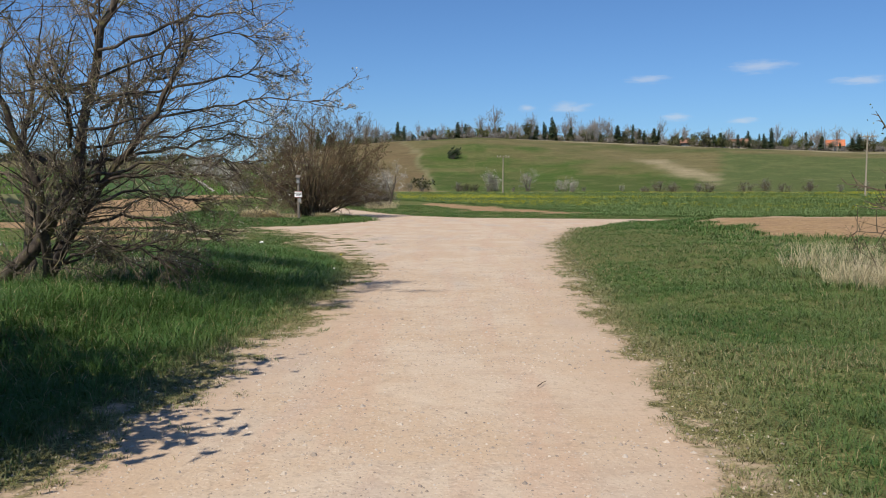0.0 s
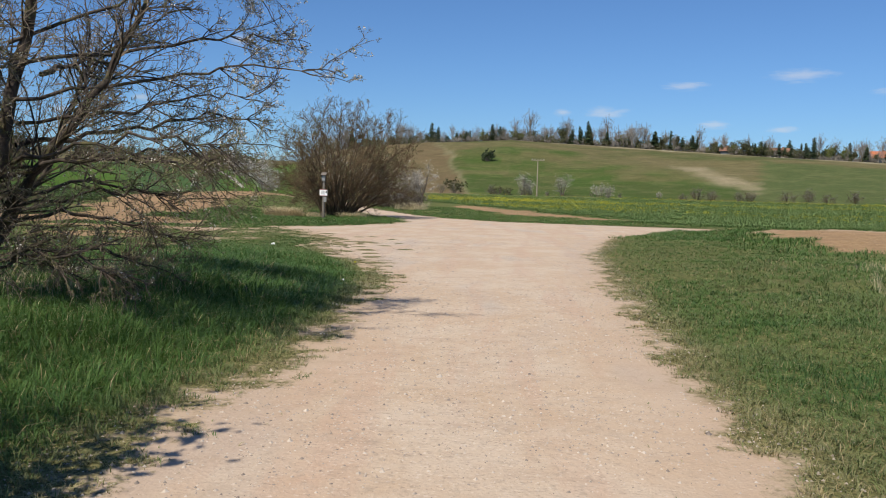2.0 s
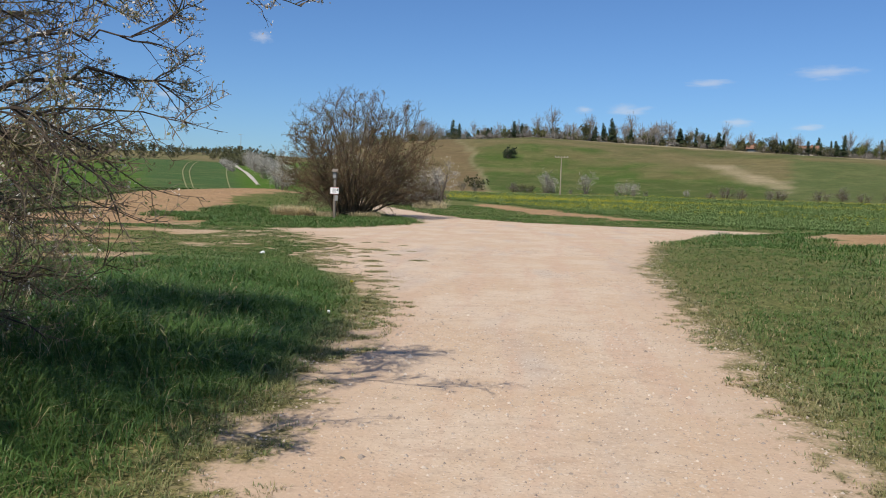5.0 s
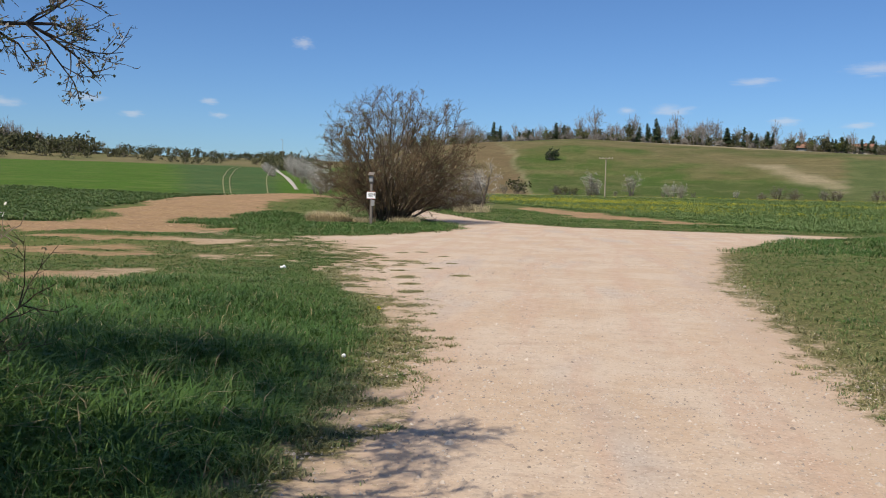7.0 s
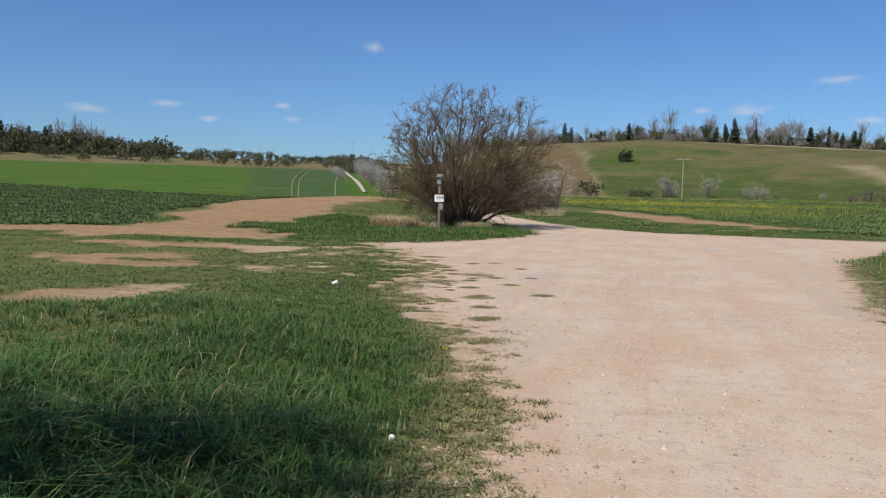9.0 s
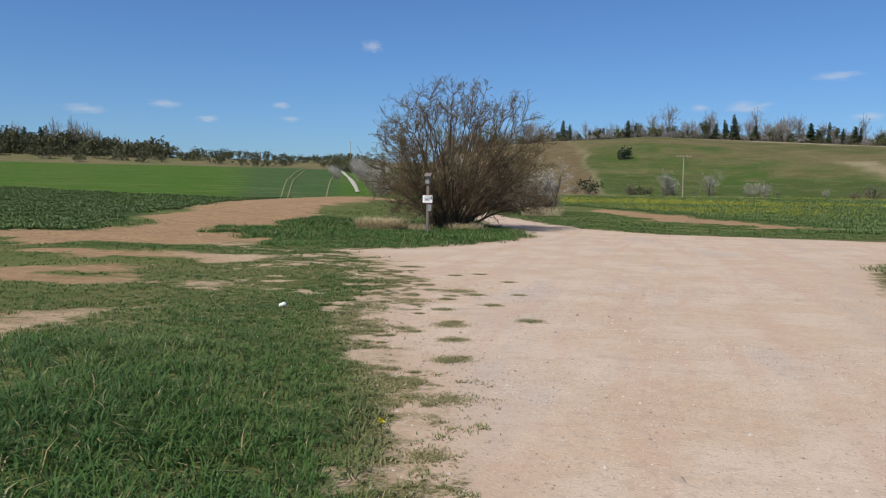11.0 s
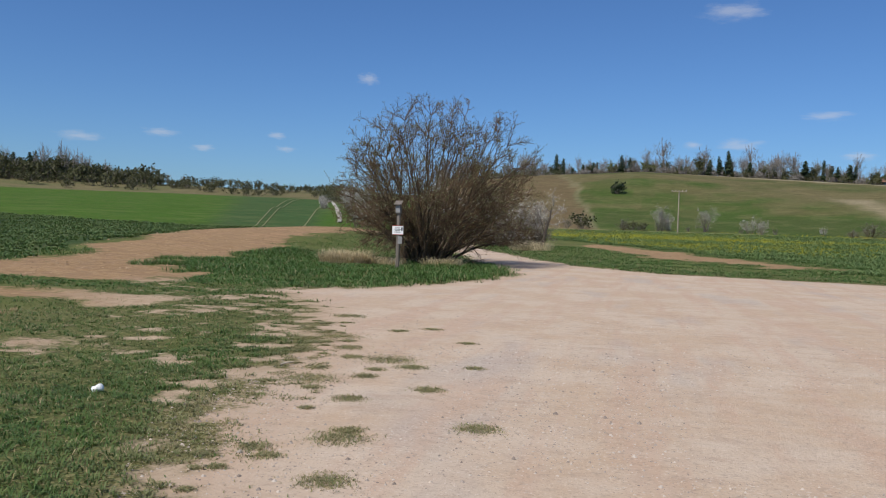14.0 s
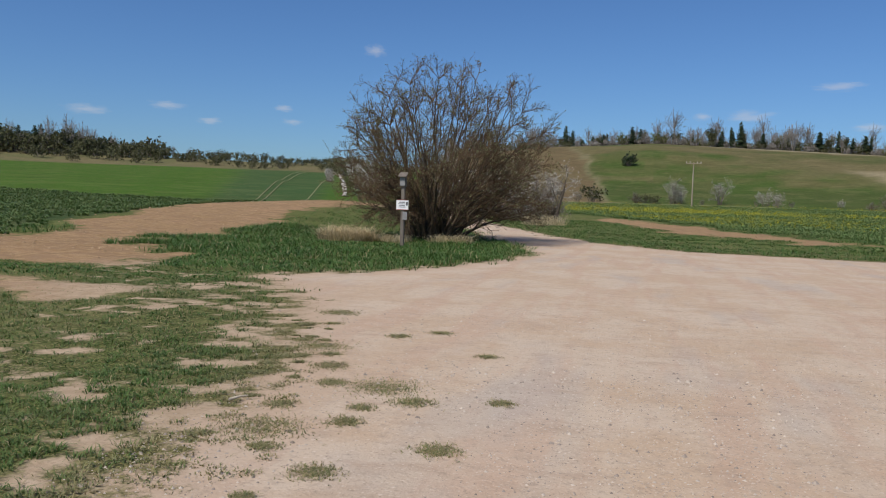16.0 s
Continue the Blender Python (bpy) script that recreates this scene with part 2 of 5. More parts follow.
M_INK = plain_material("dark_print", (0.06, 0.06, 0.06), (0.10, 0.10, 0.10), 12.0, 0.5, None, 0.02)
M_GREYPLATE = plain_material("grey_plate", (0.24, 0.235, 0.225), (0.32, 0.31, 0.30), 6.0, 0.6)
M_PEBBLE = leaf_material("pebbles", (0.20, 0.16, 0.13), (0.52, 0.44, 0.36), 0.0)
M_CERAMIC = plain_material("insulator", (0.35, 0.30, 0.26), (0.42, 0.38, 0.34), 5.0, 0.3)
M_ROOF = plain_material("clay_roof", (0.42, 0.13, 0.06), (0.52, 0.19, 0.09), 1.0)
M_ROOFDARK = plain_material("brown_roof", (0.20, 0.10, 0.07), (0.27, 0.15, 0.10), 1.0)
M_PLASTER = plain_material("house_plaster", (0.62, 0.56, 0.46), (0.70, 0.64, 0.54), 0.6)
M_WINDOW = plain_material("dark_window", (0.05, 0.06, 0.07), (0.08, 0.09, 0.10), 1.0, 0.15, None, 0.0)
M_CHALK = plain_material("chalk_track", (0.33, 0.30, 0.255), (0.46, 0.42, 0.37), 0.7, 0.95)
M_CLOD = leaf_material("soil_clods", (0.20, 0.125, 0.066), (0.38, 0.26, 0.15), 0.0)
M_WHITE = plain_material("bleached_plastic", (0.80, 0.79, 0.76), (0.86, 0.85, 0.83), 20.0, 0.45)


# ---- shape helpers ----
def smooth(a, b, v):
    s = np.clip((v - a) / (b - a), 0, 1)
    return s * s * (3 - 2 * s)


def value_noise(x, y, size, seed):
    """Smooth noise from 0 to 1 on a lattice of the given size in metres."""
    u, v = np.asarray(x) / size, np.asarray(y) / size
    i, j = np.floor(u).astype(np.int64), np.floor(v).astype(np.int64)
    f, g = u - i, v - j
    f, g = f * f * (3 - 2 * f), g * g * (3 - 2 * g)

    def lattice(a, b):
        h = (a * 374761393 + b * 668265263 + seed * 974634777) & 0x7FFFFFFF
        h = ((h ^ (h >> 13)) * 1274126177) & 0x7FFFFFFF
        return ((h ^ (h >> 16)) & 0xFFFF) / 65535.0

    return (lattice(i, j) * (1 - f) + lattice(i + 1, j) * f) * (1 - g) + (lattice(i, j + 1) * (1 - f) + lattice(i + 1, j + 1) * f) * g


def inside(x, y, ring):
    """Signed distance in metres to a closed outline, positive inside."""
    x, y = np.asarray(x, float), np.asarray(y, float)
    best, hit = np.full(x.shape, 1e9), np.zeros(x.shape, bool)
    for (ax, ay), (bx, by) in zip(ring, ring[1:] + ring[:1]):
        dx, dy = bx - ax, by - ay
        s = np.clip(((x - ax) * dx + (y - ay) * dy) / (dx * dx + dy * dy), 0, 1)
        best = np.minimum(best, np.hypot(x - ax - s * dx, y - ay - s * dy))
        if dy:
            hit ^= ((ay > y) != (by > y)) & (x < ax + (y - ay) * dx / dy)
    return np.where(hit, best, -best)


def from_arrays(name, verts, faces, mat, attrs=(), smooth_faces=False):
    """A mesh from an array of vertices and lists of face arrays (each of one size)."""
    me = bpy.data.meshes.new(name)
    verts = np.asarray(verts, np.float32).reshape(-1, 3)
    faces = [np.asarray(f, np.int32) for f in faces if len(f)]
    loops = np.concatenate([f.ravel() for f in faces])
    sizes = np.concatenate([np.full(len(f), f.shape[1], np.int32) for f in faces])
    me.vertices.add(len(verts))
    me.vertices.foreach_set("co", verts.ravel())
    me.loops.add(len(loops))
    me.loops.foreach_set("vertex_index", loops)
    me.polygons.add(len(sizes))
    me.polygons.foreach_set("loop_start", np.concatenate([[0], np.cumsum(sizes)[:-1]]).astype(np.int32))
    me.polygons.foreach_set("use_smooth", np.full(len(sizes), smooth_faces))
    for key, values in attrs:
        values = np.asarray(values, np.float32)
        if values.ndim == 2:
            me.attributes.new(key, "FLOAT_COLOR", "POINT").data.foreach_set("color", values.ravel())
        else:
            me.attributes.new(key, "FLOAT", "POINT").data.foreach_set("value", values)
    me.update(calc_edges=True)
    me.validate()
    me.materials.append(mat)
    return me


class Soup:
    """Gathers tubes and leaves for one mesh."""

    def __init__(self):
        self.v, self.q, self.t, self.n = [], [], [], 0

    def add(self, verts, quads=(), tris=()):
        verts = np.asarray(verts, float).reshape(-1, 3)
        if len(quads):
            self.q.append(np.asarray(quads, np.int64).reshape(-1, 4) + self.n)
        if len(tris):
            self.t.append(np.asarray(tris, np.int64).reshape(-1, 3) + self.n)
        self.v.append(verts)
        self.n += len(verts)

    def tube(self, pts, r0, r1, sides=3):
        pts = np.asarray(pts, float)
        m = len(pts)
        d = np.gradient(pts, axis=0)
        d /= np.linalg.norm(d, axis=1)[:, None] + 1e-9
        ref = np.array((0.31, 0.52, 0.8)) if abs(d[0][2]) < 0.8 else np.array((1.0, 0.2, 0.0))
        a = np.cross(d, ref)
        a /= np.linalg.norm(a, axis=1)[:, None] + 1e-9
        b = np.cross(d, a)
        ang = np.arange(sides) * 2 * math.pi / sides
        r = np.linspace(r0, r1, m)[:, None, None]
        v = pts[:, None, :] + r * (np.cos(ang)[None, :, None] * a[:, None, :] + np.sin(ang)[None, :, None] * b[:, None, :])
        i, s = np.arange(m - 1)[:, None] * sides, np.arange(sides)[None, :]
        s2 = (s + 1) % sides
        self.add(v, np.stack([i + s, i + s2, i + sides + s2, i + sides + s], -1))

    def leaves(self, centres, size, rng, lift=0.0):
        """Small folded leaves, one a centre, turned at random."""
        c = np.asarray(centres, float).reshape(-1, 3)
        m = len(c)
        if not m:
            return
        a = rng.normal(size=(m, 3))
        a[:, 2] += lift
        a /= np.linalg.norm(a, axis=1)[:, None]
        b = np.cross(a, rng.normal(size=(m, 3)))
        b /= np.linalg.norm(b, axis=1)[:, None]
        s = (size * rng.uniform(0.6, 1.35, m))[:, None]
        v = np.stack([c, c + s * (0.5 * a + 0.3 * b), c + s * a, c + s * (0.5 * a - 0.3 * b)], 1)
        self.add(v, np.arange(m * 4).reshape(-1, 4))

    def mesh(self, name, mat, smooth_faces=False):
        return from_arrays(name, np.concatenate(self.v), [np.concatenate(f) for f in (self.q, self.t) if f], mat, (), smooth_faces)


def thing(name, x, y, z, label, category, group="", kind=""):
    ob = new(name)
    ob.empty_display_size = 0.2
    ob.matrix_world = pose(x, y, z)
    return tagged(ob, label, category, group, kind)


def part(name, data, parent, label="", at=None):
    """One mesh as a part under its thing; a bmesh comes with its material as (bm, material)."""
    if isinstance(data, tuple):
        bm, mat = data
        data = bpy.data.meshes.new(name)
        bm.normal_update()
        bm.to_mesh(data)
        bm.free()
        data.materials.append(mat)
    ob = new(name, data)
    ob.parent = parent
    if at is not None:
        ob.matrix_basis = at
    return tagged(ob, label)


def box(sx, sy, sz, m=None, bevel=0.0):
    bm = bmesh.new()
    bmesh.ops.create_cube(bm, size=1.0, matrix=(m or Matrix()) @ Matrix.Diagonal((sx, sy, sz, 1)))
    if bevel:
        bmesh.ops.bevel(bm, geom=bm.edges[:], offset=bevel, segments=2, affect="EDGES")
    return bm


def rod(r0, r1, length, sides=10, m=None):
    bm = bmesh.new()
    bmesh.ops.create_cone(bm, cap_ends=True, segments=sides, radius1=r0, radius2=r1, depth=length, matrix=(m or Matrix()))
    return bm


# ---- plan of the land ----
ROAD = [(-1.6, -40), (-1.5, -0.6), (-1.4, 2.4), (-1.2, 4.3), (-1.25, 8.4), (-1.6, 11.4), (-2.5, 14.3), (-3.3, 16), (-4.1, 17.6), (-4.45, 19.5), (-4.7, 21.2),
        (-5.4, 23), (-6.6, 26), (-8.7, 28.6), (-7.7, 29.9), (-6.7, 31.2), (-5.4, 35.1), (-4.8, 38.7), (-6.6, 44), (-11, 57), (-20, 80),
        (-17, 82), (-11, 64), (-7.2, 56), (-3.5, 47.5), (0, 43.6), (6, 42.2), (12, 41.2), (30, 45), (60, 52), (60, 49), (30, 42),
        (12, 38.4), (8.2, 36.8), (4.2, 28), (2.4, 18.4), (2.0, 10.4), (1.8, 5), (1.75, 1.6), (1.7, -0.5), (1.7, -40)]
DIRTS = [
    [(-12.5, 29), (-15.2, 34), (-17.5, 43), (-18.5, 54), (-18, 66), (-27, 68), (-28, 56), (-25.5, 44), (-21, 35), (-25, 30), (-18, 28)],
    [(-15, 26.5), (-11, 26), (-8.6, 25.5), (-9.5, 24.4), (-13, 23.8), (-18, 24.5)],
    [(-9.5, 23), (-8, 20.5), (-10, 19.6), (-13, 21)],
    [(-6.7, 16.9), (-7.4, 16.7), (-8.4, 13.5), (-9.8, 10.3), (-8.7, 10.0), (-7.5, 12.6)],
    [(11, 30), (12.5, 36), (22, 37.5), (26, 28), (15, 22), (10.5, 22)],
    [(-6, 79), (-0.4, 62), (5.6, 54), (10, 55.5), (3.4, 68), (-3, 81)],
]
STRAW_SLOPE = [(r * math.sin(radians(z)), 5 + r * math.cos(radians(z))) for z, r in ((11.6, 212), (13.6, 209), (16.5, 192), (19, 174), (20.8, 168), (19.4, 160), (17, 164), (14, 180))]
CROP_LEFT = [(-21.5, 34), (-25.5, 43), (-28, 56), (-28, 66), (-80, 74), (-110, 50), (-60, 20), (-30, 27)]
CROP_RIGHT = [(7.5, 50), (12, 46.5), (30, 50), (70, 58), (110, 90), (90, 130), (40, 143), (0, 143), (-22, 136), (-14, 100), (-3, 82), (4, 69.5), (11, 56)]


def polar(x, y):
    return np.hypot(x, y - 5), np.degrees(np.arctan2(x, y - 5))


def left_side(az):
    return 1 - smooth(-19.5, -11, az)


def crest(az):
    return np.interp(az, (-30, -12, -6, 0, 8, 15, 25, 40, 70), (12, 17.5, 20.5, 22, 20.5, 18.5, 15.5, 13, 10))


def height(x, y):
    """Height of the land in metres."""
    x, y = np.asarray(x, float), np.asarray(y, float)
    r, az = polar(x, y)
    back = 1 - smooth(95, 130, np.abs(az))
    soft = np.maximum(r - 36, 0)
    rise = 0.037 * soft * soft / (soft + 8)
    left = np.minimum(rise, 0.037 * 330) + 6 * smooth(360, 430, r)
    ramp_up = np.maximum(r - 48, 0)
    right = 0.021 * np.minimum(ramp_up * ramp_up / (ramp_up + 10), 97)
    s = np.clip((r - 150) / 145, 0, 1)
    right = right + (crest(az) - 2) * (0.55 * np.sin(s * math.pi / 2) + 0.45 * s * s * (3 - 2 * s))
    side = left_side(az)
    h = (left * side + right * (1 - side)) * back
    h += 0.55 * np.exp(-((x + 21) / 7) ** 2 - ((y - 60) / 13) ** 2)
    road = inside(x, y, ROAD)
    off = smooth(0.1, 2.6, -road)
    h += 0.26 * off * smooth(1.5, 4.0, -x) * (1 - smooth(11, 19, y))
    h += 0.07 * off * smooth(1.5, 4, x) * (1 - smooth(20, 35, y))
    h += 0.30 * off * smooth(8, 13, x) * smooth(22, 31, y) * (1 - smooth(36, 40, y)) * (1 - smooth(45, 60, x))
    h += off * (0.09 * (value_noise(x, y, 1.7, 3) - 0.5) + 0.05 * (value_noise(x, y, 0.5, 4) - 0.5)) * (r < 90)
    for ring in DIRTS[:2]:
        h += 0.10 * smooth(-0.5, 1.5, inside(x, y, ring)) * (value_noise(x * 0.8, y, 0.8, 7) - 0.4)
    h += (1 - off) * 0.018 * (value_noise(x, y, 0.9, 5) - 0.5)
    h += 1.2 * smooth(90, 200, r) * (value_noise(x, y, 38, 6) - 0.5)
    return h


def level(x, y):
    return float(height(np.array([x]), np.array([y]))[0])


def land_colour(x, y):
    """Base colour of what grows on the land."""
    r, az = polar(x, y)
    n = value_noise(x, y, 14, 11) - 0.5
    n2 = value_noise(x, y, 5, 12) - 0.5
    c = np.empty((*x.shape, 4))
    c[:] = (0.115, 0.135, 0.042, 1)

    def lay(mask, rgb):
        mask = np.clip(mask, 0, 1)[..., None]
        c[..., :3] = c[..., :3] * (1 - mask) + np.array(rgb) * mask

    side = left_side(az) > 0.5
    front = np.abs(az) < 100
    lay(side & (r > 62) & front, (0.058, 0.135, 0.014))
    lay(side & front & (r > 62) & (np.abs(az + 24.5) < 3.2), (0.045, 0.105, 0.032))
    lay((inside(x, y, CROP_LEFT) > 0) * 1.0, (0.045, 0.085, 0.03))
    lay((inside(x, y, CROP_RIGHT) > 0) * 1.0, (0.085, 0.125, 0.036))
    bloom = smooth(-0.15, 0.25, value_noise(x / 3.5, y, 9, 13) - 0.5) * smooth(78, 95, r)
    lay((inside(x, y, CROP_RIGHT) > 0) * bloom * 0.6, (0.24, 0.235, 0.035))
    lay(side & front & (r > 362 + 8 * n), (0.19, 0.16, 0.085))
    lay(side & front & (r > 362) & (n2 > 0.12), (0.15, 0.15, 0.07))
    hill = (~side) & front
    rr = r + 26 * n + 8 * n2
    lay(hill & (rr > 146), (0.056, 0.102, 0.02))
    lay(hill * (rr > 150) * smooth(0.0, 0.12, n2 + 0.5 * n) * 0.75, (0.115, 0.118, 0.045))
    edge = np.interp(az, (-8, -4, -2, 0, 3, 10, 14, 18, 30), (212, 218, 244, 240, 226, 208, 196, 182, 175))
    mottle = 0.5 * value_noise(x * 0.45, y, 17, 14) + 0.3 * value_noise(x * 0.5, y, 8, 15) + 0.2 * value_noise(x * 0.7, y, 4, 16) - 0.5
    lay(hill * smooth(-16, 16, rr - edge + 60 * mottle) * 0.92, (0.172, 0.138, 0.07))
    lay(hill * smooth(0.02, 0.2, mottle) * (r > 150) * 0.65, (0.15, 0.125, 0.055))
    lay(hill * smooth(-0.06, -0.2, mottle) * (r > 152) * 0.7, (0.05, 0.085, 0.02))
    lay(hill * smooth(6, 0, np.abs(rr - 194 - 4 * az)) * (az < 0) * (az > -5) * 0.7, (0.19, 0.155, 0.075))
    lay(smooth(-3, 3, inside(x, y, STRAW_SLOPE) + 7 * n + 6 * n2), (0.35, 0.285, 0.18))
    lay(hill & (az > 3) & (np.abs(r - 284 + 0.9 * az + 5 * n) < 4), (0.38, 0.32, 0.22))
    lay(hill & (az > 17.5) & (rr > 152) & (rr < 225), (0.085, 0.115, 0.04))
    plough = az + 3.3 + 0.02 * (r - 150) + 0.9 * n2 + 0.5 * n
    lay(hill * smooth(0.15, -0.15, plough) * (r > 105), (0.165, 0.115, 0.064))
    lay(hill * smooth(0.35, 0.0, np.abs(plough - 0.15)) * (r > 140) * 0.7, (0.26, 0.22, 0.13))
    lay(hill & (np.abs(r - 146) < 1.2), (0.30, 0.27, 0.13))
    lay((r > 420) * 1.0, (0.10, 0.105, 0.05))
    return c


def dirt_at(x, y):
    """Signed distance to bare soil, its outline broken by weeds; positive on soil."""
    d = np.full(np.shape(x), -9.0)
    for ring in DIRTS:
        d = np.maximum(d, inside(x, y, ring))
    return d + 2.0 * (value_noise(x, y, 1.1, 25) - 0.5) + 2.6 * (value_noise(x * 0.6, y, 2.7, 27) - 0.5)


def turf(x, y, road):
    """Positive where turf grows, negative on trampled or gravelled ground."""
    edge = 0.7 * (value_noise(x, y, 0.6, 21) - 0.5) + 0.7 * (value_noise(x, y, 0.25, 22) - 0.5) + 0.7 * (value_noise(x, y, 0.15, 28) - 0.5)
    worn = (1 - smooth(1.0, 9, -road)) * smooth(16.3, 20.3, y + 5.0 * smooth(-1.0, -0.1, road)) * (x < 0) * (1 - smooth(28.5, 30, y))
    patch = value_noise(x * 0.6, y, 0.6, 23) * 0.26 + value_noise(x * 0.8, y, 0.3, 24) * 0.40 + value_noise(x, y, 0.16, 26) * 0.34
    side = np.where((x < 0) & (y > 9), 1.1, np.where(x > 0, 0.55, 0.75))
    near = (-road + edge * side - 0.08) * 0.35
    return np.minimum(np.minimum(near, patch - 0.47 * worn + 0.05), 0.3)


def spaced(lo, hi, step, far_lo, far_hi, grow=1.09):
    """Even steps in the middle that widen outwards."""
    mid = list(np.arange(lo, hi + 1e-6, step))
    out, s, v = [], step, hi
    while v < far_hi:
        s = min(s * grow, 300)
        v += s
        out.append(v)
    back, s, v = [], step, lo
    while v > far_lo:
        s = min(s * grow, 300)
        v -= s
        back.append(v)
    return np.array(back[::-1] + mid + out)


def build_land():
    gx = spaced(-12, 6, 0.14, -2500, 2500, 1.055)
    gy = spaced(-2, 34, 0.17, -900, 3200, 1.03)
    x, y = np.meshgrid(gx, gy)
    z = height(x, y)
    road = np.clip(inside(x, y, ROAD), -6, 6)
    dirt = np.maximum(np.clip(dirt_at(x, y), -6, 6), -1.3 * np.clip(turf(x, y, road) / 0.3, -0.55, 1.0))
    ny, nx = x.shape
    i = np.arange(ny - 1)[:, None] * nx + np.arange(nx - 1)[None, :]
    quads = np.stack([i, i + 1, i + nx + 1, i + nx], -1).reshape(-1, 4)
    v = np.stack([x, y, z], -1).reshape(-1, 3)
    land = land_colour(x, y).reshape(-1, 4)
    attrs = [("road", road.ravel()), ("dirt", dirt.ravel()), ("land", land)]
    on = (road.ravel()[quads].min(1) > 0.02) & (np.abs(v[quads[:, 0]][:, 0]) < 80)
    used = np.unique(quads[on])
    remap = np.zeros(len(v), np.int64)
    remap[used] = np.arange(len(used))
    rv = v[used]
    ob = new("ground", from_arrays("ground", v, [quads[~on]], M_LAND, attrs, True))
    tagged(ob, "open farmland with grass verges, fields and a low hill", "ground", kind="structure")
    ra = [(key, values[used]) for key, values in attrs]
    track = new("road", from_arrays("road", rv, [remap[quads[on]]], M_LAND, ra, True))
    tagged(track, "dusty pale gravel farm track widening at a junction", "road", kind="structure")


build_land()


# ---- grass and crops ----
def blades(name, x, y, z, tall, wide, lean, tone, mat, rng, label, category, heading=None):
    """Bent blades, one a point: a quad and a tip each."""
    m = len(x)
    a = rng.uniform(0, 2 * math.pi, m) if heading is None else heading
    d = np.stack([np.cos(a), np.sin(a), np.zeros(m)], 1)
    s = np.stack([-np.sin(a), np.cos(a), np.zeros(m)], 1) * (wide / 2)[:, None]
    p = np.stack([x, y, z], 1)
    up = np.zeros((m, 3))
    up[:, 2] = tall
    mid = p + up * 0.55 + d * (tall * lean * 0.35)[:, None]
    tip = p + up * (1 - 0.25 * lean)[:, None] + d * (tall * lean)[:, None]
    v = np.stack([p - s - up * 0.06, p + s - up * 0.06, mid + s * 0.8, mid - s * 0.8, tip], 1)
    i = np.arange(m)[:, None] * 5
    me = from_arrays(name, v, [i + np.array([[0, 1, 2, 3]]), i + np.array([[3, 2, 4]])], mat, [("tone", np.repeat(tone, 5))])
    return tagged(new(name, me), label, category, kind="stuff")


def tufts(rng, sets, k, spread):
    """Tuft centres that stand on turf, and the blades round them with their headings."""
    xs, ys = np.concatenate([s[0] for s in sets]), np.concatenate([s[1] for s in sets])
    road = inside(xs, ys, ROAD)
    ok = (turf(xs, ys, road) > 0.0) & (dirt_at(xs, ys) < -0.1)
    x, y, road = np.repeat(xs[ok], k), np.repeat(ys[ok], k), np.repeat(road[ok], k)
    a = rng.uniform(0, 2 * math.pi, len(x))
    d = spread * np.sqrt(rng.uniform(0, 1, len(x)))
    return x + d * np.cos(a), y + d * np.sin(a), road, a + rng.normal(0, 0.6, len(x)), np.repeat(rng.uniform(0, 1, ok.sum()), k)


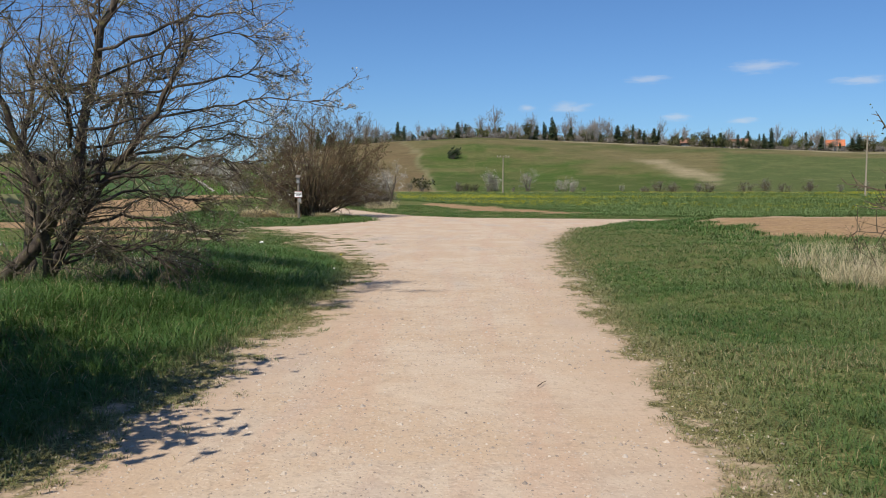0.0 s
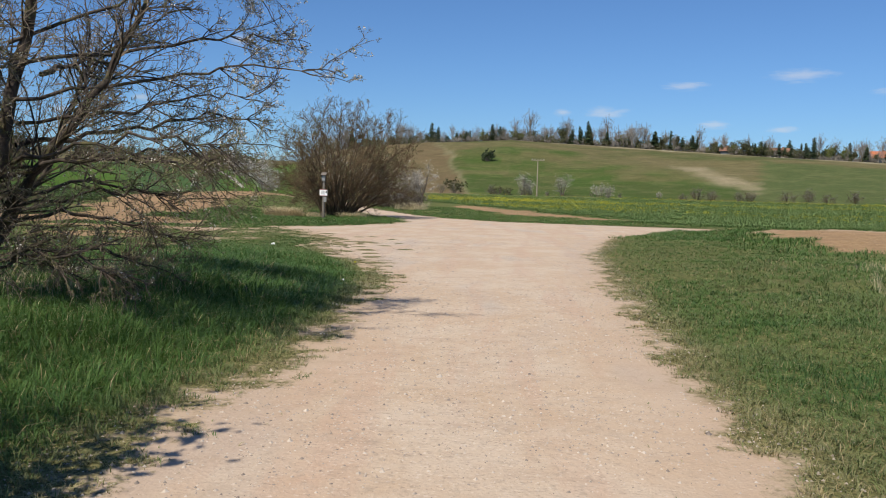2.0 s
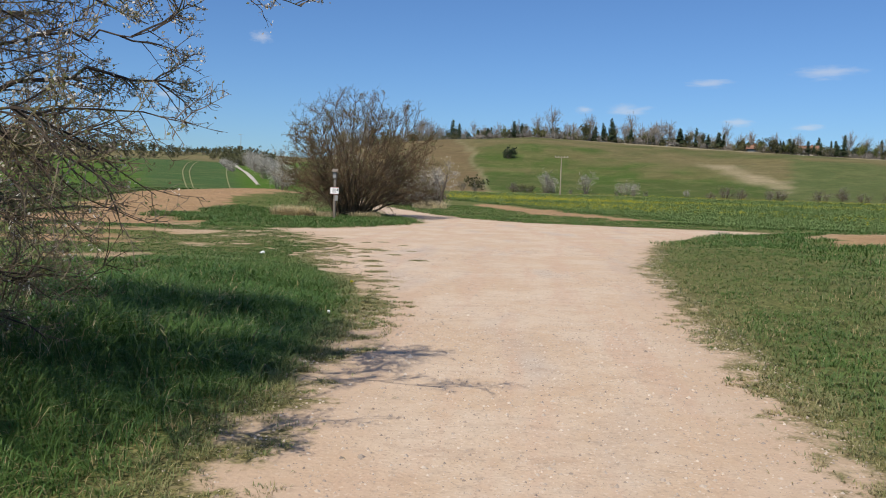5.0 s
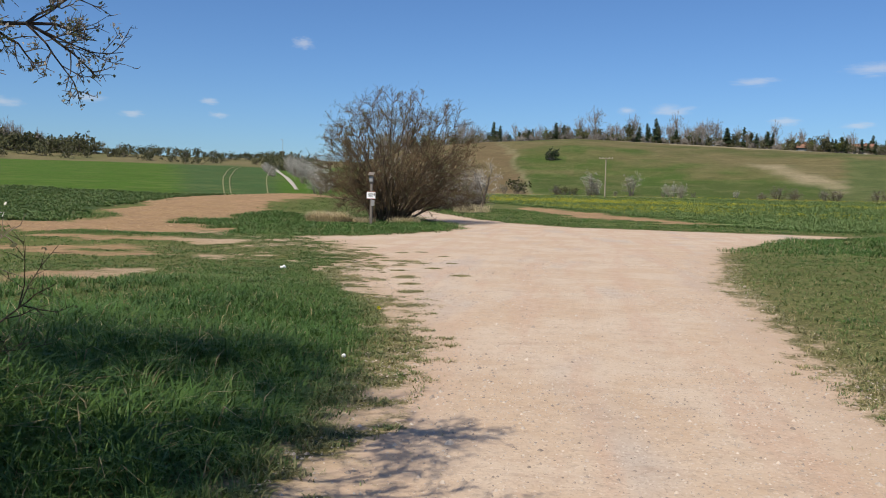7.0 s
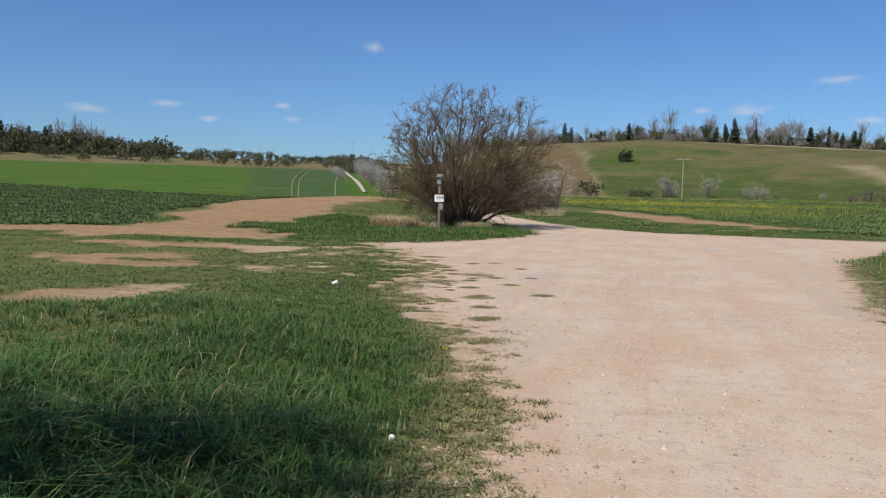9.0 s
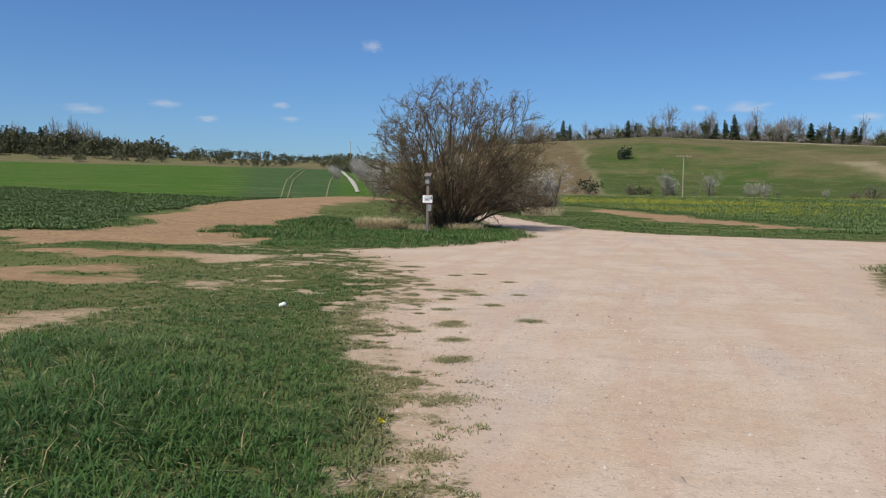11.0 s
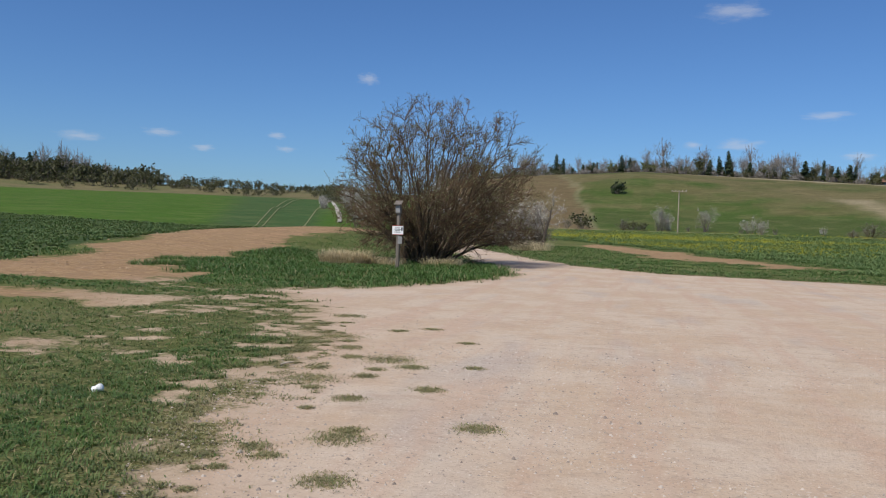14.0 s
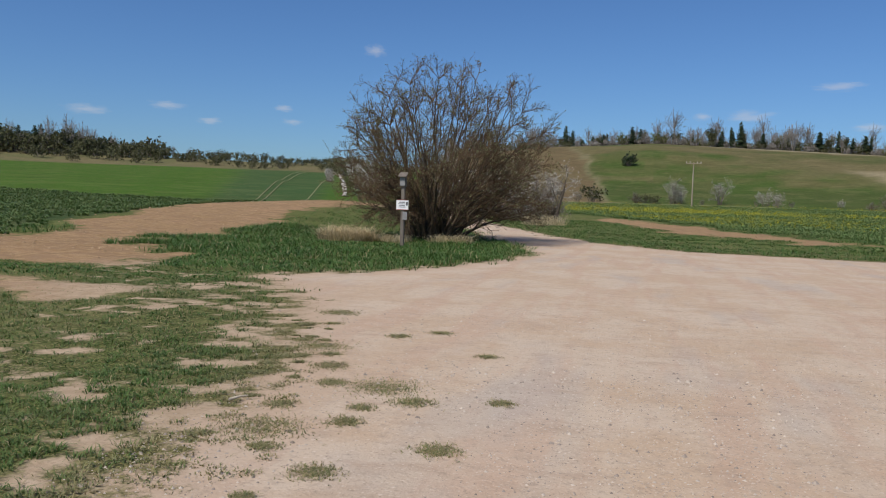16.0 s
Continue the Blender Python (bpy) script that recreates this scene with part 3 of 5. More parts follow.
def build_grass():
    rng = np.random.default_rng(5)

    def strip(x0, x1, y0, y1, density):
        m = int((x1 - x0) * (y1 - y0) * density)
        return rng.uniform(x0, x1, m) + rng.normal(0, 0.5, m), rng.uniform(y0, y1, m) + rng.normal(0, 0.5, m)

    # turf beside the track
    x, y, road, a, own = tufts(rng, [strip(-5.0, -0.8, -1.5, 4, 300), strip(-4.5, -0.8, 4, 13, 240), strip(-8, -4.5, 4, 13, 60), strip(-6, -1.2, 13, 22, 250), strip(-11, -6, 13, 28, 70), strip(-6, -3, 22, 28, 70), strip(1.2, 4.8, -1.5, 6, 330), strip(4.8, 8, -1, 11, 80), strip(1.4, 4.8, 6, 8, 200), strip(1.5, 4.5, 7, 12, 110), strip(1.6, 9, 12, 26, 45)], 9, 0.05)
    clump = value_noise(x, y, 0.9, 31) * 0.5 + own * 0.5
    bank = smooth(0.1, 1.3, -road) * (1 - 0.6 * smooth(9, 12, y)) * (1 - smooth(12, 16, y)) * (x < 0) + 0.4 * smooth(3.6, 5.5, x) * (1 - smooth(13, 20, y))
    tall = (0.028 - 0.010 * smooth(11, 14, y) * (x < 0) + 0.05 * smooth(0.02, 0.6, -road) * clump + 0.31 * bank * clump ** 1.2) * rng.uniform(0.5, 1.3, len(x))
    wide = np.where(y < 7, 0.0045, 0.0072) * rng.uniform(0.7, 1.4, len(x)) * (1 + 0.3 * bank)
    dry = np.clip(0.9 * (1 - smooth(0.05, 0.75, -road)) * own ** 0.7 + (rng.uniform(size=len(x)) < 0.04 + 0.15 * (value_noise(x, y, 2.3, 33) > 0.66) * (1 - bank)), 0, 1)
    dry = np.clip(dry + 0.24 * (x > 0) * value_noise(x, y, 0.8, 35) + 0.16 * (x < 0) * smooth(12, 15, y) * value_noise(x, y, 0.7, 36), 0, 1)
    blades("grass_turf", x, y, height(x, y), tall, wide, rng.uniform(0.5, 2.0, len(x)), dry, M_GRASS, rng,
           "green meadow turf thinning to trampled tufts beside the track", "grass", a)

    # flattened dead blades on the trampled ground
    x, y = strip(-11, -1.2, 12, 29, 130)
    x2, y2 = strip(-2.6, 3.0, -1, 14, 60)
    x, y = np.concatenate([x, x2]), np.concatenate([y, y2])
    road = inside(x, y, ROAD)
    ok = (road < 0.5) & (road > -7) & (rng.uniform(size=len(x)) < 0.25 + 0.75 * smooth(0.2, -0.6, road))
    x, y = x[ok], y[ok]
    blades("thatch", x, y, height(x, y), rng.uniform(0.012, 0.03, len(x)), rng.uniform(0.004, 0.009, len(x)), rng.uniform(1.2, 2.8, len(x)),
           rng.uniform(0.2, 1.0, len(x)), M_GRASS, rng, "flattened dry grass blades on trampled ground", "dry grass")

    # isolated tufts on the gravel
    spots = [(-3.68, 20.7, 0.28), (-2.83, 19.2, 0.14), (-2.64, 20.5, 0.1), (-3.3, 20.3, 0.16), (-4.1, 19.3, 0.3), (-3.6, 19.6, 0.12), (-2.1, 17.9, 0.16), (-2.74, 16.4, 0.16), (-3.0, 17.3, 0.2),
             (-3.4, 18.6, 0.14), (-2.5, 15.4, 0.18), (-4.9, 22.2, 0.3), (-4.4, 21.3, 0.16), (-2.2, 13.9, 0.2), (-3.1, 22.3, 0.1), (-3.9, 23.5, 0.12), (-5.6, 24.6, 0.25), (-2.0, 12.6, 0.16)]
    for _ in range(46):
        sy = rng.uniform(13.5, 24)
        sx = float(np.interp(sy, (13, 16, 17.6, 21, 24), (-2.2, -3.3, -4.1, -4.6, -5.8))) + abs(rng.normal(0, 0.5)) - 0.35
        spots.append((sx, sy, rng.uniform(0.04, 0.13)))
    px, py = [], []
    for sx, sy, sr in spots:
        m = int(4200 * sr)
        px.append(sx + rng.normal(0, sr * 0.55, m))
        py.append(sy + rng.normal(0, sr * 0.5, m))
    x, y = np.concatenate(px), np.concatenate(py)
    blades("grass_tufts", x, y, height(x, y), rng.uniform(0.008, 0.024, len(x)), rng.uniform(0.005, 0.009, len(x)), rng.uniform(0.8, 2.6, len(x)),
           rng.uniform(0.3, 1.0, len(x)), M_GRASS, rng, "sparse flattened grass tufts on the gravel", "grass")

    # rougher grass farther off, round the junction and in front of the fields
    x, y, road, a, own = tufts(rng, [strip(-20, -4, 27, 46, 60), strip(-12, 12, 43, 74, 22), strip(7, 22, -1, 26, 14), strip(6, 30, 26, 39, 26), strip(-30, -20, 24, 40, 14), strip(12, 34, 38, 50, 9), strip(-22, -11, 12, 29, 16), strip(2, 12, 27, 38, 16), strip(-18, -11, 44, 62, 14)], 5, 0.16)
    ok = (inside(x, y, CROP_LEFT) < 0) & (inside(x, y, CROP_RIGHT) < 0)
    x, y, a, own = x[ok], y[ok], a[ok], own[ok]
    tall = (0.05 + 0.13 * value_noise(x, y, 1.6, 34) * own) * rng.uniform(0.6, 1.3, len(x)) * np.where((x < -5) & (y < 29.5), 0.5, 1) * np.where((y > 33) & (y < 46) & (x < -5), 1.7, 1) * np.where((x > 8) & (y > 18) & (y < 40), 1.7, 1)
    blades("grass_rough", x, y, height(x, y), tall, rng.uniform(0.010, 0.024, len(x)), rng.uniform(0.6, 2.0, len(x)),
           (rng.uniform(size=len(x)) < 0.07) * 1.0, M_GRASS, rng, "longer green grass round the junction and field edges", "grass", a)

    # last year's straw under shrubs and along the verge
    spots = [(-4.6, 6.6, 1.3, 800, 0.3), (-3.6, 4.6, 0.9, 200, 0.22), (-5.5, 3.4, 1.2, 300, 0.25), (-3.8, 8.3, 1.2, 300, 0.25), (-10.6, 42.0, 0.8, 500, 0.36), (-11.9, 41.2, 0.8, 1500, 0.7), (-8.2, 42.0, 0.7, 500, 0.5),
             (-7.8, 65.0, 1.2, 500, 0.9), (6.6, 7.6, 0.9, 1500, 0.5), (8.2, 10.5, 1.8, 1800, 0.45), (9.5, 15, 1.6, 500, 0.3)]
    px, py, pt = [], [], []
    for sx, sy, sr, m, tl in spots:
        a, rr = rng.uniform(0, 2 * math.pi, m), sr * np.sqrt(rng.uniform(0, 1, m))
        px.append(sx + rr * np.cos(a) * 1.2)
        py.append(sy + rr * np.sin(a))
        pt.append(tl * rng.uniform(0.4, 1.15, m))
    x, y, tall = map(np.concatenate, (px, py, pt))
    ok = inside(x, y, ROAD) < -0.3
    x, y, tall = x[ok], y[ok], tall[ok]
    blades("dry_grass", x, y, height(x, y), tall, np.where(y < 20, 0.006, 0.022) * rng.uniform(0.7, 1.4, len(x)), rng.uniform(0.5, 1.8, len(x)),
           rng.uniform(0, 1, len(x)), M_STRAW, rng, "dry straw-coloured grass under the shrubs", "dry grass")


def build_crops():
    rng = np.random.default_rng(6)

    def plants(ring, x0, x1, y0, y1, density, fade):
        m = int((x1 - x0) * (y1 - y0) * density)
        x, y = rng.uniform(x0, x1, m), rng.uniform(y0, y1, m)
        y += 0.06 * np.sin(x * 5)
        r, az = polar(x, y)
        ok = (inside(x, y, ring) > 1.5 * (value_noise(x, y, 2, 41) - 0.5)) & (az > -62) & (az < 42) & (rng.uniform(size=m) < fade(r))
        return x[ok], y[ok]

    def leafy(name, x, y, tall, leaf, mat, tone, label):
        m, k = len(x), 5
        a = np.repeat(rng.uniform(0, 6.28, m), k) + np.tile(np.arange(k) * 1.257, m) + rng.normal(0, 0.3, m * k)
        x, y, t = np.repeat(x, k), np.repeat(y, k), np.repeat(tall, k) * rng.uniform(0.6, 1.2, m * k)
        leaf = np.repeat(np.broadcast_to(leaf, m), k)
        blades(name, x, y, height(x, y), t, leaf * rng.uniform(0.7, 1.3, m * k), rng.uniform(0.7, 1.7, m * k), np.repeat(tone, k), mat, rng, label, "crop", a)

    x, y = plants(CROP_LEFT, -95, -20, 20, 74, 11, lambda r: np.clip(38 / r, 0.12, 1))
    leafy("leaf_crop", x, y, 0.14 + 0.10 * value_noise(x, y, 2, 42), 0.085, M_CROP, 0.25 * rng.uniform(0, 1, len(x)), "dark green leafy rape crop not yet in flower")
    x, y = plants(CROP_RIGHT, -20, 75, 45, 143, 14, lambda r: np.clip((50 / r) ** 1.9, 0.05, 1))
    r = polar(x, y)[0]
    grow = np.clip(r / 60, 1, 2.2)
    leafy("rape_crop", x, y, (0.15 + 0.10 * value_noise(x, y, 2, 43)) * grow ** 0.5, 0.062 * grow, M_RAPE, 0.3 * rng.uniform(0, 1, len(x)), "green rape crop with the first yellow flowers")
    x, y = plants(CROP_RIGHT, -22, 85, 50, 143, 9, lambda r: np.clip((60 / r) ** 1.2, 0.1, 1) * smooth(52, 95, r))
    r = polar(x, y)[0]
    ok = value_noise(x / 3.5, y, 9, 13) + 0.35 * value_noise(x, y, 1.2, 44) > 0.6 + 0.5 * rng.uniform(0, 1, len(x))
    x, y, r = x[ok], y[ok], r[ok]
    s = Soup()
    base = np.stack([x, y, height(x, y) + 0.24 * np.clip(r / 60, 1, 2.2) ** 0.5], 1)
    s.leaves(np.repeat(base, 3, 0) + rng.normal(0, 0.05, (len(x) * 3, 3)), 0.085, rng, 0.3)
    tagged(new("rape_flowers", s.mesh("rape_flowers", M_FLOWER)), "yellow rape flowers above the green crop", "flowers", kind="stuff")


# ---- woody plants ----
def unit(v):
    return v / (np.linalg.norm(v) + 1e-9)


def shoot(rng, wood, tips, start, way, length, radius, level_no, spec, thin=0.0017):
    """A wandering shoot with side shoots; the outermost points go to tips."""
    count, wander, rise, kids, ratio, spread, sides = spec[level_no]
    pts, p, d = [start], np.array(start, float), unit(np.array(way, float))
    for _ in range(count):
        d = unit(d + rng.normal(0, wander, 3) + np.array((0, 0, rise)))
        p = p + d * length / count
        pts.append(p)
    pts = np.array(pts)
    wood[level_no].tube(pts, radius, radius * 0.35, sides)
    if level_no + 1 < len(spec):
        for _ in range(kids):
            f = rng.uniform(0.22, 1.0) * count
            i = min(int(f), count - 1)
            q = pts[i] + (pts[i + 1] - pts[i]) * (f - i)
            side = unit(np.cross(pts[i + 1] - pts[i], rng.normal(size=3)))
            turn = unit(unit(pts[i + 1] - pts[i]) * (1 - spread) + side * spread)
            shoot(rng, wood, tips, q, turn, length * ratio * rng.uniform(0.55, 1.25) * (1.15 - 0.5 * f / count), max(radius * 0.5, thin), level_no + 1, spec, thin)
    else:
        tips.extend(pts[1:])


def limb(rng, wood, tips, line, r0, r1, kids, length, spec, aim=None):
    """A thick limb along given points with side shoots all along."""
    line = np.array(line, float)
    s = np.linspace(0, len(line) - 1, len(line) * 4)
    pts = np.stack([np.interp(s, np.arange(len(line)), line[:, i]) for i in range(3)], 1)
    pts[1:-1] = (pts[:-2] + pts[1:-1] * 2 + pts[2:]) / 4
    pts[1:] += rng.normal(0, 0.022, pts[1:].shape)
    wood[0].tube(pts, r0, r1, 7)
    for _ in range(kids):
        i = int(len(pts) * rng.uniform(0.28, 0.999))
        along = unit(pts[min(i + 1, len(pts) - 1)] - pts[i - 1])
        side = unit(np.cross(along, rng.normal(size=3)))
        way = unit(along * 0.75 + side * 0.8 + (np.array(aim) if aim else 0))
        shoot(rng, wood, tips, pts[i], way, length * rng.uniform(0.5, 1.2), (0.007 if r0 < 0.025 else 0.011) * rng.uniform(0.7, 1.3), 1, spec, 0.0024)


def plum_tree(x, y):
    """Leaning, many-stemmed wild plum with lichen-grey limbs, buds and a few blossoms."""
    rng = np.random.default_rng(12)
    wood, tips = [Soup() for _ in range(4)], []
    spec = [None, (6, 0.15, 0.0, 8, 0.52, 0.55, 4), (4, 0.2, 0.02, 6, 0.34, 0.6, 3), (2, 0.25, 0.1, 0, 0, 0, 3)]
    up, right = (0, 0, 0.2), (0.5, 0.05, -0.03)
    stems = [
        ([(-0.85, -0.1, -0.1), (-0.15, -0.4, 0.3), (0.365, -0.59, 0.62), (0.95, -0.65, 1.42), (1.0, -0.4, 2.4), (1.3, -0.5, 3.4), (1.7, -0.4, 4.3)], 0.105, 0.03, 46, 0.95, up),
        ([(-0.25, 0.1, -0.1), (0.355, -0.12, 0.3), (0.85, -0.3, 1.1), (1.25, -0.3, 1.65), (1.7, -0.3, 2.4), (1.9, 0.0, 3.3)], 0.08, 0.02, 44, 0.9, up),
        ([(0.1, 0.0, -0.1), (0.5, -0.4, 0.4), (0.75, -0.9, 1.3), (0.5, -1.2, 2.3), (0.2, -1.2, 3.5)], 0.075, 0.02, 38, 1.0, up),
        ([(-0.1, 0.3, -0.1), (-0.3, 0.6, 0.8), (-0.5, 0.9, 1.9), (-0.4, 1.1, 3.3)], 0.07, 0.02, 38, 1.0, up),
        ([(-0.2, 0.2, -0.1), (0.0, 0.8, 0.7), (0.2, 1.5, 1.6), (0.4, 1.9, 2.8)], 0.06, 0.02, 38, 0.85, up)]
    limbs = [
        ([(0.98, -0.5, 2.1), (2.0, -0.1, 2.35), (2.7, 0.0, 2.52), (3.4, -0.05, 2.46)], 0.019, 0.003, 13, 0.5, right),
        ([(1.0, -0.5, 2.4), (1.9, 0.4, 2.75), (2.35, 0.7, 2.9), (2.7, 0.8, 2.9)], 0.02, 0.004, 13, 0.5, right),
        ([(1.2, -0.5, 3.0), (1.9, -0.3, 3.4), (2.2, 0.0, 3.55), (2.5, 0.1, 3.5)], 0.02, 0.005, 10, 0.5, right),
        ([(0.95, -0.6, 1.4), (1.6, -0.6, 1.6), (2.1, -0.4, 1.6), (2.5, -0.3, 1.5)], 0.024, 0.006, 24, 0.6, right),
        ([(1.0, -0.4, 1.7), (1.6, 0.5, 1.95), (2.0, 1.0, 2.15), (2.45, 1.25, 2.1)], 0.024, 0.005, 24, 0.34, right),
        ([(0.8, -0.3, 1.0), (1.4, -0.1, 1.1), (1.9, 0.0, 1.0), (2.3, 0.1, 0.85)], 0.022, 0.005, 16, 0.5, right),
        ([(0.85, -0.3, 1.2), (1.1, 0.6, 1.4), (1.2, 1.3, 1.35), (1.2, 1.9, 1.3)], 0.022, 0.006, 16, 0.6, None),
        ([(0.9, -0.5, 1.5), (1.7, -0.9, 1.7), (2.3, -1.0, 1.75), (2.7, -0.9, 1.7)], 0.022, 0.005, 22, 0.6, right),
        ([(0.4, -0.3, 0.4), (1.0, -0.6, 0.7), (1.6, -0.6, 0.75), (2.0, -0.6, 0.6)], 0.026, 0.006, 26, 0.5, right),
        ([(0.5, -0.2, 0.5), (0.9, 0.3, 0.7), (1.4, 0.5, 0.7), (1.8, 0.6, 0.55)], 0.018, 0.005, 10, 0.5, right),
        ([(1.0, -0.5, 2.6), (1.7, 0.2, 3.2), (2.2, 0.5, 3.4), (2.6, 0.6, 3.3)], 0.018, 0.003, 14, 0.55, right),
        ([(1.0, -0.4, 1.9), (1.7, 0.1, 2.1), (2.2, 0.3, 2.3), (2.6, 0.35, 2.25)], 0.018, 0.003, 14, 0.5, right),
        ([(0.9, -0.4, 1.5), (1.6, 0.3, 1.7), (1.9, 0.5, 1.75), (2.2, 0.6, 1.7)], 0.017, 0.003, 15, 0.45, right),
        ([(0.8, -0.4, 1.1), (1.5, 0.2, 1.3), (1.8, 0.3, 1.3), (2.05, 0.35, 1.2)], 0.016, 0.003, 14, 0.45, right),
        ([(0.9, -0.7, 1.6), (0.2, -0.9, 2.0), (-0.9, -0.8, 2.2), (-1.8, -0.6, 2.3)], 0.034, 0.008, 24, 0.9, None),
        ([(-0.4, 0.8, 1.5), (-1.2, 1.0, 1.8), (-2.0, 1.3, 2.0)], 0.03, 0.008, 22, 0.9, None),
        ([(0.9, -0.6, 1.9), (1.3, -1.4, 2.3), (1.5, -2.0, 2.5)], 0.028, 0.007, 22, 0.7, None),
        ([(1.0, 0.0, 2.4), (0.9, 1.0, 2.7), (0.8, 1.9, 2.8)], 0.026, 0.007, 24, 0.8, None),
        ([(1.2, -0.5, 3.2), (0.8, 0.3, 3.7), (0.7, 0.9, 4.1)], 0.03, 0.007, 30, 0.8, None),
        ([(1.5, -0.4, 3.8), (1.5, 0.2, 4.3), (1.4, 0.7, 4.6)], 0.026, 0.007, 28, 0.8, None),
        ([(0.4, 1.8, 2.6), (0.9, 2.0, 3.2), (1.2, 2.0, 3.8)], 0.026, 0.007, 28, 0.7, None)]
    tree = thing("plum_tree", x, y, 0.02, "leaning bare wild plum with lichened limbs and few blossoms", "tree")
    for which, lines in (("stem", stems), ("limb", limbs)):
        for line, r0, r1, kids, length, aim in lines:
            wood[0] = Soup()
            # the stems stand farther from the track than their reach suggests
            line = [(px - 0.4 * (1 - smooth(1.2, 2.4, px) * smooth(0.5, 2.0, pz)), py, pz) for px, py, pz in line]
            limb(rng, wood, tips, line, r0, r1, kids, length, spec, aim)
            part(which, wood[0].mesh(which, M_BARK_PLUM, True), tree)
    tagged(part("branchwork", wood[1].mesh("branchwork", M_BARK_PLUM), tree), kind="stuff")
    for s in wood[3:]:
        wood[2].add(np.concatenate(s.v), np.concatenate(s.q))
    tagged(part("brushwood", wood[2].mesh("twigs", M_TWIG), tree), kind="stuff")
    tips = np.array(tips)
    buds, petals = Soup(), Soup()
    pick = tips[rng.uniform(size=len(tips)) < 0.42]
    buds.leaves(pick + rng.normal(0, 0.008, pick.shape), 0.019, rng, 0.4)
    chance = 0.012 + 0.12 * smooth(1.6, 3.2, tips[:, 0]) * smooth(1.5, 2.4, tips[:, 2])
    pick = np.repeat(tips[rng.uniform(size=len(tips)) < chance], 5, 0)
    petals.leaves(pick + rng.normal(0, 0.014, pick.shape), 0.02, rng, 0.2)
    tagged(part("bud_growth", buds.mesh("buds", M_BUD), tree, "small opening grey-green buds"), kind="stuff")
    tagged(part("blossom", petals.mesh("blossom", M_PETAL), tree, "few white plum blossoms"), kind="stuff")
    return tree


def willow_shrub(x, y):
    """Large round bare shrub of many stems behind the signpost."""
    rng = np.random.default_rng(21)
    spec = [None, (5, 0.13, 0.045, 7, 0.5, 0.48, 4), (3, 0.16, 0.045, 3, 0.5, 0.5, 3), (2, 0.2, 0.05, 0, 0, 0, 3)]
    wood, tips = [Soup() for _ in range(4)], []
    bush = thing("willow_shrub", x, y, level(x, y), "large round bare shrub with reddish-brown stems by the signpost", "shrub")
    count = 94
    for i in range(count):
        a = i * 2.39996 + rng.normal(0, 0.15)
        u = 1.0 - 1.88 * ((i + 0.5) / count)
        ring = math.sqrt(max(1 - u * u, 0.02)) if u > 0 else math.sqrt(1 - (0.62 * u) ** 2)
        side = math.cos(a)
        # the crown leans away over the side track, its lowest boughs sweep outwards
        end = np.array(((3.75 + 0.35 * side) * ring * side + 0.25, 3.4 * ring * math.sin(a), 3.35 + 2.85 * u)) * rng.uniform(0.86, 1.0)
        start = np.array((0.55 * ring * side + rng.normal(0, 0.22), 0.55 * ring * math.sin(a) + rng.normal(0, 0.22), -0.15))
        bend = start * 0.45 + end * np.array((0.42, 0.42, 0.5)) + rng.normal(0, 0.3, 3) + np.array((0, 0, 0.55 * (1 - u)))
        f = np.linspace(0, 1, 10)[:, None]
        line = start * (1 - f) ** 2 + bend * 2 * f * (1 - f) + end * f ** 2
        line[1:] += np.cumsum(rng.normal(0, 0.05, line[1:].shape), 0)
        stem = Soup()
        stem.tube(line, rng.uniform(0.035, 0.085), 0.012, 6)
        part("stem", stem.mesh("stem", M_WILLOW, True), bush)
        for _ in range(14):
            j = 2 + int(8 * rng.uniform(0, 1) ** 0.6)
            j = min(j, 9)
            along = unit(line[j] - line[j - 1])
            way = unit(along * 0.8 + 0.95 * unit(np.cross(along, rng.normal(size=3))) + 0.25 * unit(line[j] - np.array((0, 0, 1.2))))
            shoot(rng, wood, tips, line[j], way, rng.uniform(0.55, 1.25), 0.016, 1, spec, 0.0058)
    for s in wood[2:]:
        wood[1].add(np.concatenate(s.v), np.concatenate(s.q))
    tagged(part("brushwood", wood[1].mesh("twigs", M_SHRUBTWIG), bush, "fine reddish-brown twigs"), kind="stuff")
    tips = np.array(tips)
    leaf = Soup()
    far_out = np.hypot(np.hypot(tips[:, 0], tips[:, 1]), tips[:, 2] * 0.8)
    pick = tips[rng.uniform(size=len(tips)) < 0.12 + 0.75 * smooth(2.4, 5.0, far_out)]
    leaf.leaves(pick + rng.normal(0, 0.02, pick.shape), 0.05, rng, 0.6)
    tagged(part("young_foliage", leaf.mesh("young_leaves", M_BUD), bush, "tiny grey-green young leaves"), kind="stuff")
    return bush


